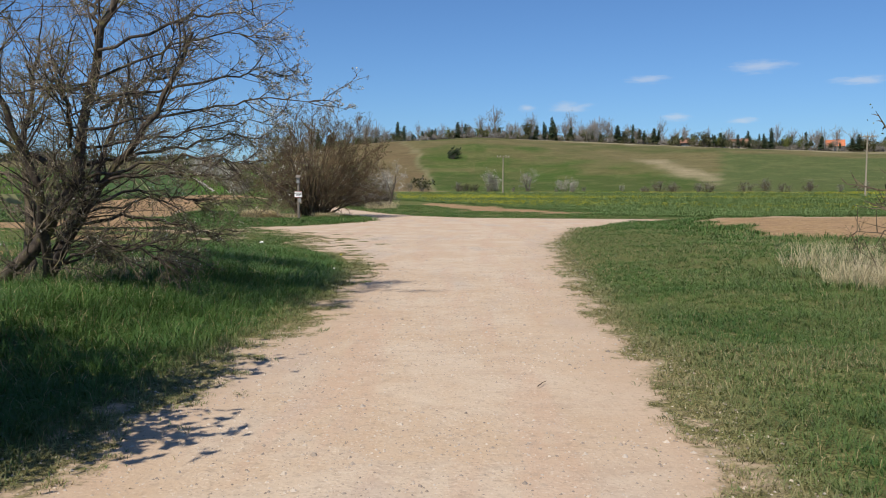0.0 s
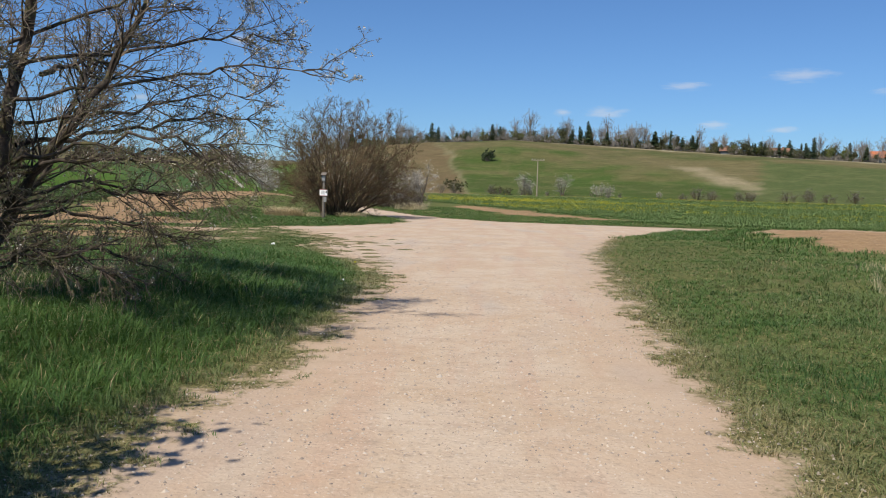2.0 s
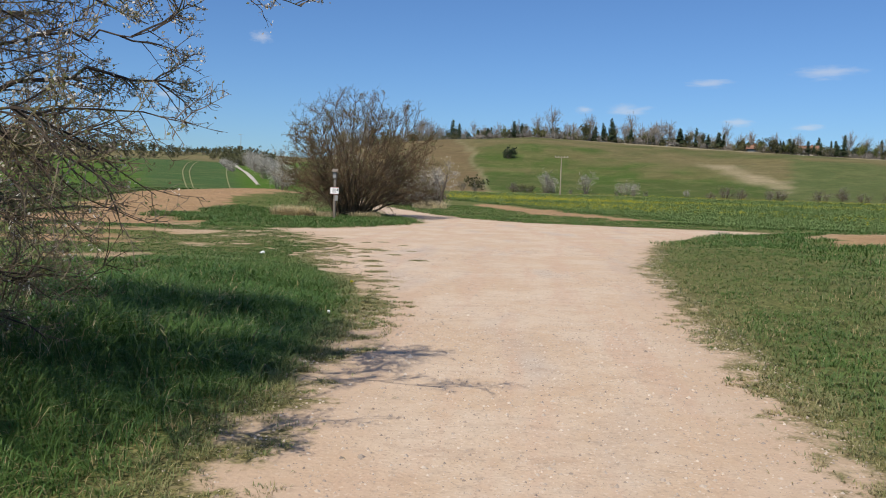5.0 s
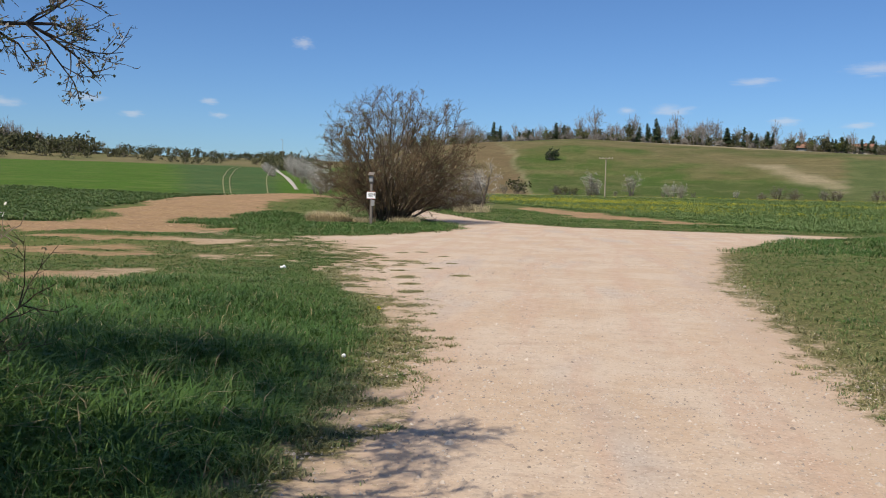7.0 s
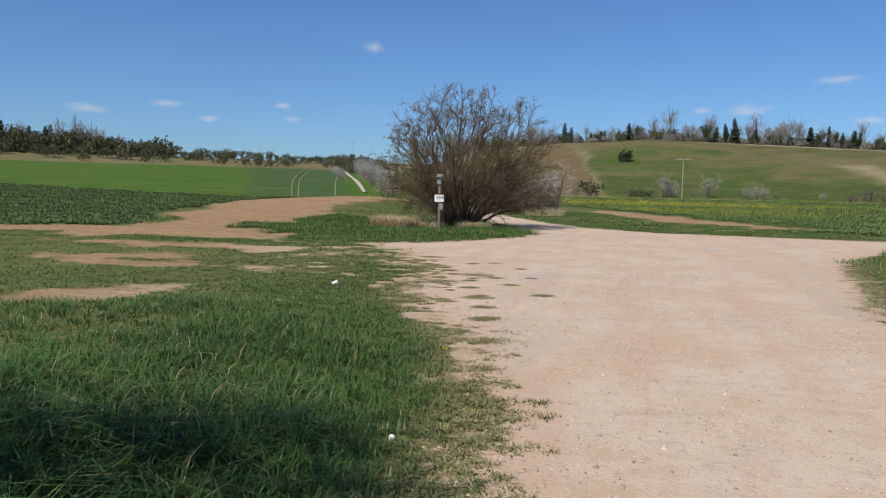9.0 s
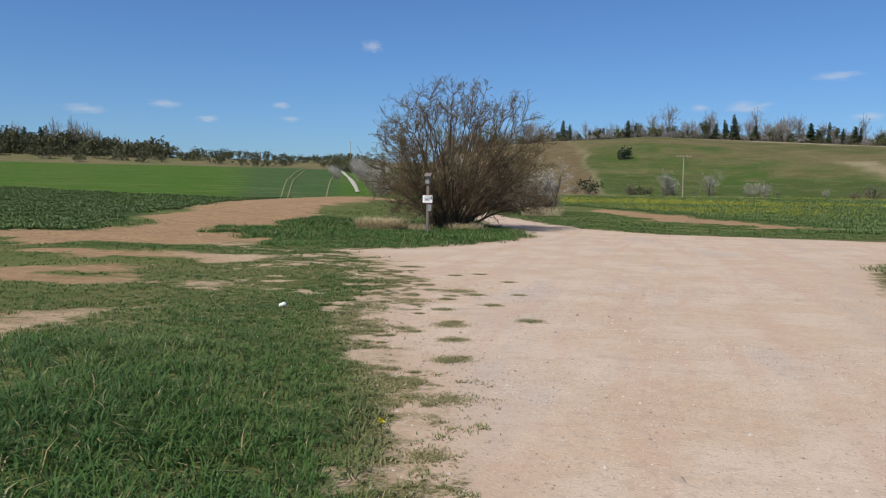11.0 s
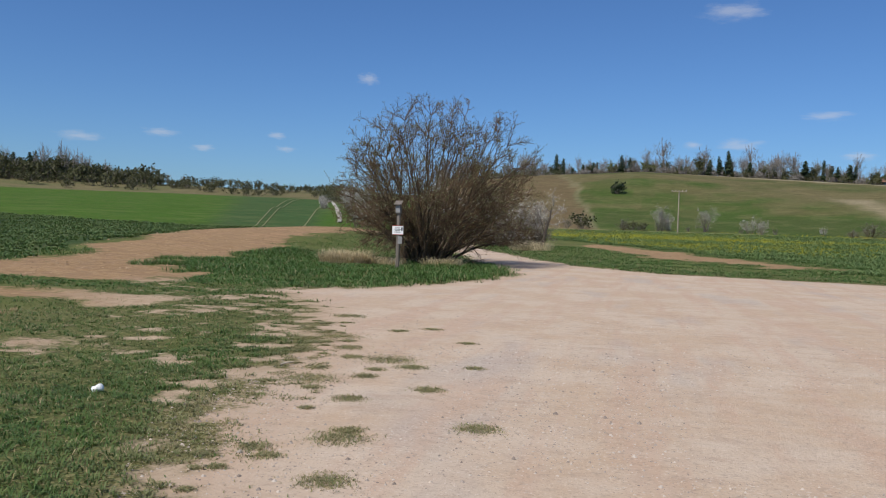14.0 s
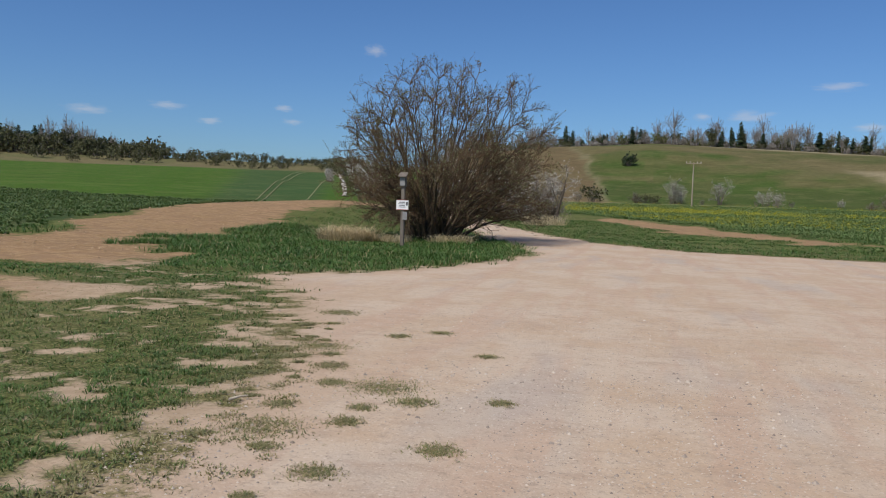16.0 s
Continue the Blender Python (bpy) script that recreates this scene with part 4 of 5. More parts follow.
def small_shrub(name, seed, wide, tall, stems, leaf_mat, leaves, size, label, wood_mat=None, twigs=7, far=False):
    """Shrub or low tree built of stems, twigs and leaves or blossom, about the origin."""
    rng = np.random.default_rng(seed)
    spec = [(4, 0.14, 0.06, twigs, 0.5, 0.55, 4), (3, 0.2, 0.05, 6, 0.5, 0.6, 3), (2, 0.2, 0.05, 0, 0, 0, 3)]
    if far:
        spec = [(3, 0.16, 0.06, 4, 0.5, 0.55, 3), (2, 0.2, 0.05, 3, 0.5, 0.6, 3), (1, 0.2, 0.05, 0, 0, 0, 3)]
    wood, tips = [Soup() for _ in range(3)], []
    for i in range(stems):
        a, out = rng.uniform(0, 2 * math.pi), math.sqrt(rng.uniform(0, 1))
        way = np.array((math.cos(a) * out * wide * 0.5, math.sin(a) * out * wide * 0.5, tall * (1 - 0.3 * out)))
        shoot(rng, wood, tips, np.array((math.cos(a) * out * 0.12 * wide, math.sin(a) * out * 0.12 * wide, -0.15)), way, np.linalg.norm(way) * 0.86 * rng.uniform(0.8, 1.05), 0.013 * tall, 0, spec)
    bush = thing(name, 0, 0, 0, label, "shrub")
    tagged(part("stem_growth", wood[0].mesh("stem_growth", wood_mat or M_FARBARK), bush), kind="stuff")
    wood[1].add(np.concatenate(wood[2].v), np.concatenate(wood[2].q))
    tagged(part("brushwood", wood[1].mesh("twigs", wood_mat or M_GREYTWIG), bush), kind="stuff")
    if leaves:
        tips, s = np.array(tips), Soup()
        pick = tips[rng.integers(0, len(tips), leaves)]
        s.leaves(pick + rng.normal(0, 0.05 * tall, pick.shape) * 0.6, size, rng, 0.2)
        tagged(part("crown", s.mesh("crown", leaf_mat), bush), kind="stuff")
    return bush


def conifer(name, seed, tall, wide, label, bare=0.12):
    """Spruce or pine: a tapered trunk and drooping ragged boughs."""
    rng = np.random.default_rng(seed)
    tree = thing(name, 0, 0, 0, label, "tree")
    t = Soup()
    t.tube([(0, 0, -0.5), (0.03, 0, tall * 0.5), (0, 0.03, tall)], 0.02 * tall, 0.02, 6)
    part("trunk", t.mesh("trunk", M_FARBARK), tree)
    s = Soup()
    rows = 13
    for i in range(rows):
        f = (i + 0.5) / rows
        z = tall * (bare + (1 - bare) * f)
        reach = wide * 0.5 * (1 - f) ** (0.6 if bare < 0.2 else 0.45) * rng.uniform(0.65, 1.2) + 0.12
        m = 9
        a = np.arange(m) * 6.283 / m + rng.uniform(0, 6)
        ln = reach * rng.uniform(0.5, 1.25, m)
        d = np.stack([np.cos(a), np.sin(a), np.full(m, -0.22)], 1)
        c = np.zeros((m, 3))
        c[:, 2] = z + rng.normal(0, tall * 0.02, m)
        w = np.stack([-np.sin(a), np.cos(a), np.zeros(m)], 1) * (ln * 0.34)[:, None]
        lift = np.array((0, 0, tall * 0.035))
        s.add(np.stack([c + lift, c + d * (ln * 0.6)[:, None] + w, c + d * ln[:, None], c + d * (ln * 0.6)[:, None] - w], 1), np.arange(m * 4).reshape(-1, 4))
        s.leaves(c + d * (ln * rng.uniform(0.4, 1.0, m))[:, None], tall * 0.07, rng)
        s.leaves(c + d * (ln * rng.uniform(0.2, 0.9, m))[:, None] + rng.normal(0, 0.15, (m, 3)), tall * 0.06, rng)
    tagged(part("crown", s.mesh("crown", M_NEEDLE), tree), kind="stuff")
    return tree


def broadleaf(name, seed, tall, wide, mat, leaves, size, label, bare=False):
    """Tree with a tapered trunk, steeply rising limbs and an uneven crown, bare or in first leaf."""
    rng = np.random.default_rng(seed)
    tree = thing(name, 0, 0, 0, label, "tree")
    trunk = Soup()
    lean = rng.normal(0, 0.03 * tall, 2)
    trunk.tube([(0, 0, -0.5), (0.1, 0.05, tall * 0.3), (lean[0], lean[1], tall * 0.65), (lean[0] * 1.5, lean[1] * 1.5, tall * 0.95)], 0.013 * tall, 0.003 * tall, 5)
    part("trunk", trunk.mesh("trunk", M_FARBARK), tree)
    boughs, ends = Soup(), []
    for i in range(20):
        a, f = rng.uniform(0, 6.283), rng.uniform(0.08, 0.6)
        base = np.array((lean[0] * f, lean[1] * f, tall * f))
        out = wide * 0.5 * rng.uniform(0.35, 1.1) * (1.1 - 0.5 * f)
        tip = base + np.array((math.cos(a) * out, math.sin(a) * out, tall * rng.uniform(0.22, 0.48) * (1.2 - f)))
        mid = base * 0.45 + tip * 0.55 + rng.normal(0, 0.025 * tall, 3) - np.array((0, 0, 0.03 * tall))
        boughs.tube([base, mid, tip], 0.006 * tall, 0.0018 * tall, 3)
        ends += [mid, tip, mid * 0.5 + tip * 0.5, base * 0.4 + mid * 0.6]
    ends.append(np.array((lean[0] * 1.5, lean[1] * 1.5, tall * 0.85)))
    tagged(part("branchwork", boughs.mesh("branchwork", M_GREYTWIG), tree), kind="stuff")
    ends, s = np.array(ends), Soup()
    c = ends[rng.integers(0, len(ends), leaves)] + rng.normal(0, (0.02 if bare else 0.045) * tall, (leaves, 3))
    if bare:
        d = c * np.array((1, 1, 0.0)) * (0.5 / wide) + rng.normal(0, 0.4, (leaves, 3)) + np.array((0, 0, 0.9))
        d *= size * rng.uniform(0.5, 1.1, (leaves, 1)) / np.linalg.norm(d, axis=1)[:, None]
        w = np.cross(d, rng.normal(size=(leaves, 3)))
        w *= 0.05 / np.linalg.norm(w, axis=1)[:, None]
        s.add(np.stack([c - w, c + w, c + d], 1), (), np.arange(leaves * 3).reshape(-1, 3))
    else:
        s.leaves(c, size, rng)
    tagged(part("crown", s.mesh("crown", mat), tree), kind="stuff")
    return tree


def place(kinds, spots, group, rng, used):
    """Puts trees at spots of bearing, distance and size; the first use of a kind is the original."""
    for az, r, size, pick in spots:
        ob = kinds[pick % len(kinds)]
        x, y = r * math.sin(radians(az)), 5 + r * math.cos(radians(az))
        m = pose(x, y, level(x, y) - 0.05, 0, 0, rng.uniform(0, 360)) @ Matrix.Diagonal((size * rng.uniform(0.85, 1.15), size * rng.uniform(0.85, 1.15), size, 1))
        if ob.name in used:
            tagged(copy_thing(ob, m), group=group)
        else:
            used.add(ob.name)
            ob.matrix_basis = m
            tagged(ob, group=group)


# ---- made things ----
def signpost(x, y):
    post = thing("signpost", x, y, level(x, y), "grey weathered timber post with white notice and roofed box", "signpost")
    bm = box(0.115, 0.115, 2.15, pose(0, 0, 0.95), 0.012)
    part("pole", (bm, M_TIMBER), post)
    head = part("roofed_box", (box(0.19, 0.17, 0.36, pose(0.0, -0.03, 2.13, 4, 0, 2), 0.01), M_TIMBER), post)
    part("roof_board", (box(0.27, 0.34, 0.03, pose(0.0, -0.06, 2.335, 26, 0, 2), 0.006), M_TIMBER), head)
    part("front_board", (box(0.165, 0.02, 0.27, pose(0.0, -0.122, 2.12, 4, 0, 2), 0.004), M_GREYPLATE), head)
    plate = part("notice", (box(0.40, 0.012, 0.32, pose(0, -0.068, 1.37, 0, 0, 3), 0.004), M_SIGN), post, "white enamel notice with unreadable lines")
    for i, w in enumerate((0.20, 0.24, 0.18, 0.22)):
        part("print_bar", (box(w, 0.004, 0.018, pose(-0.01, -0.0775, 1.45 - 0.05 * i, 0, 0, 3)), M_INK), plate)
    part("print_block", (box(0.05, 0.004, 0.12, pose(0.15, -0.0695, 1.41, 0, 0, 3)), M_INK), plate)
    for z in (1.524, 1.216):
        part("red_edge", (box(0.38, 0.004, 0.012, pose(0, -0.0775, z, 0, 0, 3)), M_RED), plate)
    part("small_plate", (box(0.15, 0.015, 0.26, pose(0.09, -0.07, 1.02, 0, 0, 4), 0.004), M_GREYPLATE), post, "small grey plate")


def power_pole(x, y, tall):
    pole = thing("power_pole", x, y, level(x, y), "slim wooden power pole with a short crossarm", "power pole", "poles of the power line")
    part("mast", (rod(0.12, 0.085, tall + 0.6, 10, pose(0, 0, tall / 2 - 0.3)), M_POLE), pole)
    part("crossarm", (box(2.2, 0.09, 0.09, pose(0, -0.15, tall - 0.25, 0, 0, 0), 0.015), M_POLE), pole)
    for sx in (-1.0, -0.5, 0.5, 1.0):
        part("insulator", (rod(0.07, 0.045, 0.22, 8, pose(sx, -0.16, tall - 0.07)), M_CERAMIC), pole)


def house(x, y, sx, sy, sz, turn, roof_mat, label):
    home = thing("house", x, y, level(x, y), label, "house", "houses by the wood")
    home.matrix_basis = pose(x, y, level(x, y), 0, 0, turn)
    part("wall", (box(sx, sy, sz + 1, pose(0, 0, sz / 2 - 0.5), 0.03), M_PLASTER), home)
    bm = bmesh.new()
    o, rise = 0.5, sy * 0.42
    pts = [(-sx / 2 - o, -sy / 2 - o, sz - 0.3), (sx / 2 + o, -sy / 2 - o, sz - 0.3), (sx / 2 + o, sy / 2 + o, sz - 0.3), (-sx / 2 - o, sy / 2 + o, sz - 0.3),
           (-sx / 2 - o, 0, sz + rise), (sx / 2 + o, 0, sz + rise)]
    v = [bm.verts.new(p) for p in pts]
    for f in ((0, 1, 5, 4), (2, 3, 4, 5), (1, 2, 5), (3, 0, 4), (3, 2, 1, 0)):
        bm.faces.new([v[i] for i in f])
    roof = part("roof", (bm, roof_mat), home)
    part("chimney", (box(0.6, 0.6, 1.6, pose(sx * 0.2, 0.6, sz + rise * 0.8)), M_ROOFDARK), roof)
    for i in range(3):
        w = part("window", (box(1.0, 0.1, 1.3, pose(-sx / 3 + i * sx / 3, -sy / 2 - 0.03, sz * 0.55)), M_WINDOW), home)
        part("sill", (box(1.2, 0.2, 0.08, pose(-sx / 3 + i * sx / 3, -sy / 2 - 0.1, sz * 0.55 - 0.7)), M_PLASTER), w)


def cloud(az, el, wide, tall):
    """Small fair-weather cloud far off in the sky."""
    d = 4200
    c = Vector((d * math.sin(radians(az)) * math.cos(radians(el)), d * math.cos(radians(az)) * math.cos(radians(el)), d * math.sin(radians(el))))
    bm = bmesh.new()
    bmesh.ops.create_grid(bm, x_segments=2, y_segments=2, size=0.5)
    me = bpy.data.meshes.new("cloud")
    bm.to_mesh(me)
    bm.free()
    me.materials.append(M_CLOUD)
    ob = new("cloud", me)
    ob.matrix_world = look(c, (0, 0, 0)) @ Matrix.Diagonal((wide, tall, 1, 1))
    ob.visible_shadow = False
    tagged(ob, "small white fair-weather cloud low in the sky", "cloud", "clouds", "structure")


def cloud_material():
    k = Nodes("cloud")
    p = k.local()
    r = k.math("MULTIPLY", k.random(), 40.0)
    shift = k.tree.nodes.new("ShaderNodeVectorMath")
    k.link(p, shift.inputs[0])
    comb = k.tree.nodes.new("ShaderNodeCombineXYZ")
    k.link(r, comb.inputs[0])
    k.link(r, comb.inputs[2])
    k.link(comb.outputs[0], shift.inputs[1])
    n = k.noise(3.2, 6, 0.62, shift.outputs[0])
    length = k.tree.nodes.new("ShaderNodeVectorMath")
    length.operation = "LENGTH"
    k.link(p, length.inputs[0])
    body = k.math("SUBTRACT", k.math("ADD", k.math("MULTIPLY", n, 0.9), 0.05), k.math("MULTIPLY", length.outputs["Value"], 1.25))
    alpha = k.ramp(body, -0.05, 0.5, 0.0, 0.42)
    glow = k.tree.nodes.new("ShaderNodeEmission")
    glow.inputs["Color"].default_value = (0.86, 0.90, 1.0, 1)
    glow.inputs["Strength"].default_value = 0.72
    clear = k.tree.nodes.new("ShaderNodeBsdfTransparent")
    m = k.tree.nodes.new("ShaderNodeMixShader")
    k.link(alpha, m.inputs[0])
    k.link(clear.outputs[0], m.inputs[1])
    k.link(glow.outputs[0], m.inputs[2])
    k.link(m.outputs[0], k.out.inputs[0])
    return k.mat


M_CLOUD = cloud_material()


def stick(name, a, b, r, mat, label):
    bm_line = [Vector(a), Vector(a).lerp(Vector(b), 0.35) + Vector((0.01, 0.015, 0.006)), Vector(a).lerp(Vector(b), 0.7) + Vector((-0.01, -0.01, 0.004)), Vector(b)]
    s = Soup()
    s.tube([tuple(p) for p in bm_line], r, r * 0.5, 6)
    tagged(new(name, s.mesh(name, mat, True)), label, "stick")


def build_near():
    plum_tree(-4.65, 5.55)
    willow_shrub(-9.55, 44.3)
    signpost(-9.2, 39.2)
    # white weathered egg-shaped stone in the grass
    bm = bmesh.new()
    bmesh.ops.create_uvsphere(bm, u_segments=14, v_segments=10, radius=0.045)
    for v in bm.verts:
        v.co.x *= 1.25
        v.co.z *= 0.8
        v.co += Vector((0, 0, 0.012 * math.sin(v.co.x * 60)))
    round_stone = thing("white_stone", -5.5, 18.0, level(-5.5, 18.0) + 0.03, "round white stone lying in short grass", "stone")
    part("stone", (bm, M_WHITE), round_stone)
    bm = bmesh.new()
    bmesh.ops.create_icosphere(bm, subdivisions=2, radius=0.021)
    small = thing("white_stone", -2.1, 10.4, level(-2.1, 10.4) + 0.02, "small white stone in the grass beside the track", "stone")
    part("stone", (bm, M_WHITE), small)
    z = level(4.1, 0.9)
    stick("stick", (3.7, 1.25, z + 0.08), (4.5, 0.75, z + 0.12), 0.012, M_BRANCH, "pale dry stick lying on the grass")
    stick("stick", (-4.62, 19.82, 0.02), (-4.52, 19.93, 0.035), 0.013, M_BRANCH, "short dead stick on bare ground")
    stick("stick", (0.95, 1.6, 0.015), (1.02, 1.75, 0.015), 0.004, M_WILLOW, "short dark twig on the gravel track")
    # dandelion
    s = Soup()
    rng = np.random.default_rng(3)
    dz = level(-2.4, 12.92)
    s.leaves(np.zeros((26, 3)) + (0, 0, 0.09), 0.028, rng, 0.5)
    flower = thing("dandelion", -2.4, 12.92, dz, "single yellow dandelion in the trampled verge", "flower")
    part("flower_head", s.mesh("flower_head", M_FLOWER), flower)
    s = Soup()
    s.tube([(0, 0, -0.02), (0.004, 0, 0.05), (0, 0, 0.09)], 0.004, 0.003, 5)
    part("stalk", s.mesh("stalk", M_SPRING), flower)


def build_pebbles():
    rng = np.random.default_rng(9)
    m = 130000
    x, y = rng.uniform(-7, 4, m), np.concatenate([rng.uniform(-1.5, 11, m // 2), rng.uniform(9, 26, m // 4), rng.uniform(14, 22, m - m // 2 - m // 4)])
    road = inside(x, y, ROAD)
    keep = (road > -0.5) & (value_noise(x, y, 1.5, 51) + 0.3 * rng.uniform(size=m) > 0.5)
    x, y = x[keep], y[keep]
    m = len(x)
    s = rng.gamma(1.4, 0.0024, m) + 0.0027
    shape = np.array([(1, 0, 0), (0.4, 0.9, 0), (-0.7, 0.7, 0), (-0.9, -0.3, 0), (0.1, -1, 0), (0.2, 0.15, 0.75), (-0.25, -0.1, 0.7)], float)
    v = shape[None] * s[:, None, None] * rng.uniform(0.75, 1.25, (m, 7, 1))
    a = rng.uniform(0, 6.28, m)
    ca, sa = np.cos(a)[:, None], np.sin(a)[:, None]
    v = np.stack([v[..., 0] * ca - v[..., 1] * sa, v[..., 0] * sa + v[..., 1] * ca, v[..., 2]], -1)
    v += np.stack([x, y, height(x, y) - 0.001], 1)[:, None, :]
    tri = np.array([(0, 1, 5), (1, 2, 5), (2, 6, 5), (2, 3, 6), (3, 4, 6), (4, 0, 5), (4, 5, 6)])
    me = from_arrays("pebbles", v, [(np.arange(m)[:, None, None] * 7 + tri[None]).reshape(-1, 3)], M_PEBBLE)
    tagged(new("pebbles", me), "small loose grey and tan stones on the track", "pebbles", kind="stuff")


def build_clods():
    """Loose lumps of soil on the bare mound and the open patches."""
    rng = np.random.default_rng(61)
    x, y = rng.uniform(-28, 26, 70000), rng.uniform(21, 82, 70000)
    deep = np.maximum(inside(x, y, DIRTS[0]), np.maximum(inside(x, y, DIRTS[4]), inside(x, y, DIRTS[5])))
    keep = (deep > 0.5 * value_noise(x, y, 1.2, 62) - 0.6) & (value_noise(x, y, 2.1, 63) + 0.4 * rng.uniform(size=len(x)) > 0.55)
    x, y = x[keep], y[keep]
    m = len(x)
    s = rng.gamma(1.3, 0.011, m) + 0.008
    shape = np.array([(1, 0, 0), (0.3, 0.9, 0), (-0.8, 0.5, 0), (-0.6, -0.7, 0), (0.5, -0.9, 0), (0.1, 0.1, 0.7)], float)
    v = shape[None] * s[:, None, None] * rng.uniform(0.7, 1.3, (m, 6, 1))
    v += np.stack([x, y, height(x, y) - 0.004], 1)[:, None, :]
    tri = np.array([(0, 1, 5), (1, 2, 5), (2, 3, 5), (3, 4, 5), (4, 0, 5)])
    me = from_arrays("soil_clods", v, [(np.arange(m)[:, None, None] * 6 + tri[None]).reshape(-1, 3)], M_CLOD)
    tagged(new("soil_clods", me), "dry brown clods on the bare soil mound", "soil", kind="stuff")


def track_bearing(r):
    """Bearing of the pale track that climbs the slope between the hedges."""
    return np.interp(r, (60, 84, 140, 220, 300), (-19.6, -19.9, -20.5, -21.0, -21.3))


def build_slope_track():
    r = np.linspace(86, 300, 90)
    az = np.radians(track_bearing(r))
    wide = 0.24 + 0.0016 * (r - 80) + 0.2 * (value_noise(r, r * 0, 9.0, 71) - 0.5)
    rows = []
    for f in (-1.0, -0.35, 0.35, 1.0):
        x, y = r * np.sin(az) + f * wide, 5 + r * np.cos(az)
        rows.append(np.stack([x, y, height(x, y) + 0.06 + 0.10 * (1 - abs(f)) + 0.0012 * (r - 80)], 1))
    i = np.arange(89)
    quads = np.concatenate([np.stack([i, i + 90, i + 91, i + 1], 1) + 90 * k for k in range(3)])
    me = from_arrays("field_track", np.concatenate(rows), [quads], M_CHALK, (), True)
    tagged(new("field_track", me), "pale chalky track climbing between blossoming hedges", "track", kind="structure")


def build_far():
    rng = np.random.default_rng(31)
    used = set()
    spruce = [conifer("spruce_tree", 1, 9.5, 6.4, "dark green spruce at the edge of the wood"), conifer("spruce_tree", 2, 10.5, 6.0, "tall dark spruce on the ridge"),
              conifer("pine_tree", 3, 10, 6.2, "dark pine with a bare lower trunk on the ridge", 0.38), conifer("pine_tree", 4, 9, 5.8, "broad dark pine on the ridge", 0.25)]
    bare = [broadleaf("bare_tree", 5, 13, 6, M_GREYTWIG, 330, 1.7, "bare grey deciduous tree on the ridge", True), broadleaf("bare_tree", 6, 11, 5.5, M_GREYTWIG, 320, 1.5, "bare twiggy deciduous tree on the ridge", True),
            broadleaf("bare_tree", 7, 10, 6.5, M_GREYTWIG, 380, 1.4, "bare grey spreading deciduous tree by fields", True)]
    green = [broadleaf("leafing_tree", 8, 8, 5, M_SPRING, 420, 0.55, "tree in fresh yellow-green spring leaf"), broadleaf("leafing_tree", 9, 7.5, 5.5, M_OLIVE, 480, 0.6, "olive-green leafing tree at the wood edge")]
    # wood along the ridge
    spots = [[], [], []]
    for az in np.arange(-14, 40, 0.44):
        a = az + rng.uniform(-0.25, 0.25)
        for row in range(4):
            r = 297 + row * 11 + rng.uniform(-4, 5) - 0.25 * max(a, 0)
            u = rng.uniform()
            grove = float(value_noise(a, 0.0, 2.6, 91))
            which = 0 if u < 0.26 + 0.4 * smooth(0.35, 0.7, grove) else (1 if u < 0.86 - 0.12 * (a > 15) else 2)
            size = rng.uniform(0.6, 1.08) if which != 1 else rng.uniform(0.5, 1.05) * (0.8 + 0.4 * float(value_noise(a, 3.0, 1.9, 92)))
            spots[which].append((a + row * 0.13, r, size * (0.95 if a < 12 else 0.82) * (1.1 if which == 1 else 1), int(rng.integers(0, 12))))
    place(spruce, spots[0], "trees of the ridge wood", rng, used)
    place(bare, spots[1], "trees of the ridge wood", rng, used)
    place(green, spots[2], "trees of the ridge wood", rng, used)
    # wood and hedges beyond the wheat
    spots = [[], [], [], []]
    for az in np.arange(-58, -33.5, 0.42):
        for row in range(4):
            big = 1 - smooth(-41, -33, az)
            which = int(rng.choice([0, 0, 1, 3, 3]))
            spots[which].append((az + rng.uniform(-0.3, 0.3), 425 + row * 14 + rng.uniform(-5, 5), (0.75 + 0.95 * big) * rng.uniform(0.75, 1.15), int(rng.integers(0, 12))))
    for az in np.arange(-34, -20, 0.6):
        spots[int(rng.choice([1, 1, 2, 3, 3]))].append((az + rng.uniform(-0.5, 0.5), 440 + rng.uniform(-8, 8), rng.uniform(0.35, 0.75), int(rng.integers(0, 12))))
    place(spruce, spots[0], "trees beyond the wheat", rng, used)
    place(bare, spots[1], "trees beyond the wheat", rng, used)
    place(green, spots[2], "trees beyond the wheat", rng, used)
    place([green[1]], spots[3], "trees beyond the wheat", rng, used)
    # scrub
    dark = [small_shrub("scrub_bush", 41, 5.0, 3.4, 12, M_OLIVE, 330, 0.5, "dark olive scrub bush on dry grass", far=True), small_shrub("scrub_bush", 42, 6.0, 2.8, 12, M_OLIVE, 330, 0.5, "low dark scrub bush on dry grass", far=True)]
    spots = [(az + rng.uniform(-0.6, 0.6), rng.uniform(372, 425), rng.uniform(0.75, 1.5), int(rng.integers(0, 2))) for az in np.arange(-54, -21, 0.62)]
    place(dark, spots, "scrub on the dry bank", rng, used)
    spots = [(az + rng.uniform(-0.4, 0.4), rng.uniform(412, 436), rng.uniform(1.2, 2.3), int(rng.integers(0, 2))) for az in np.arange(-58, -33, 0.3)]
    spots += [(az + rng.uniform(-0.4, 0.4), rng.uniform(424, 450), rng.uniform(0.35, 1.3), int(rng.integers(0, 2))) for az in np.arange(-34, -19, 0.42)]
    place(dark, spots, "undergrowth beyond the wheat", rng, used)
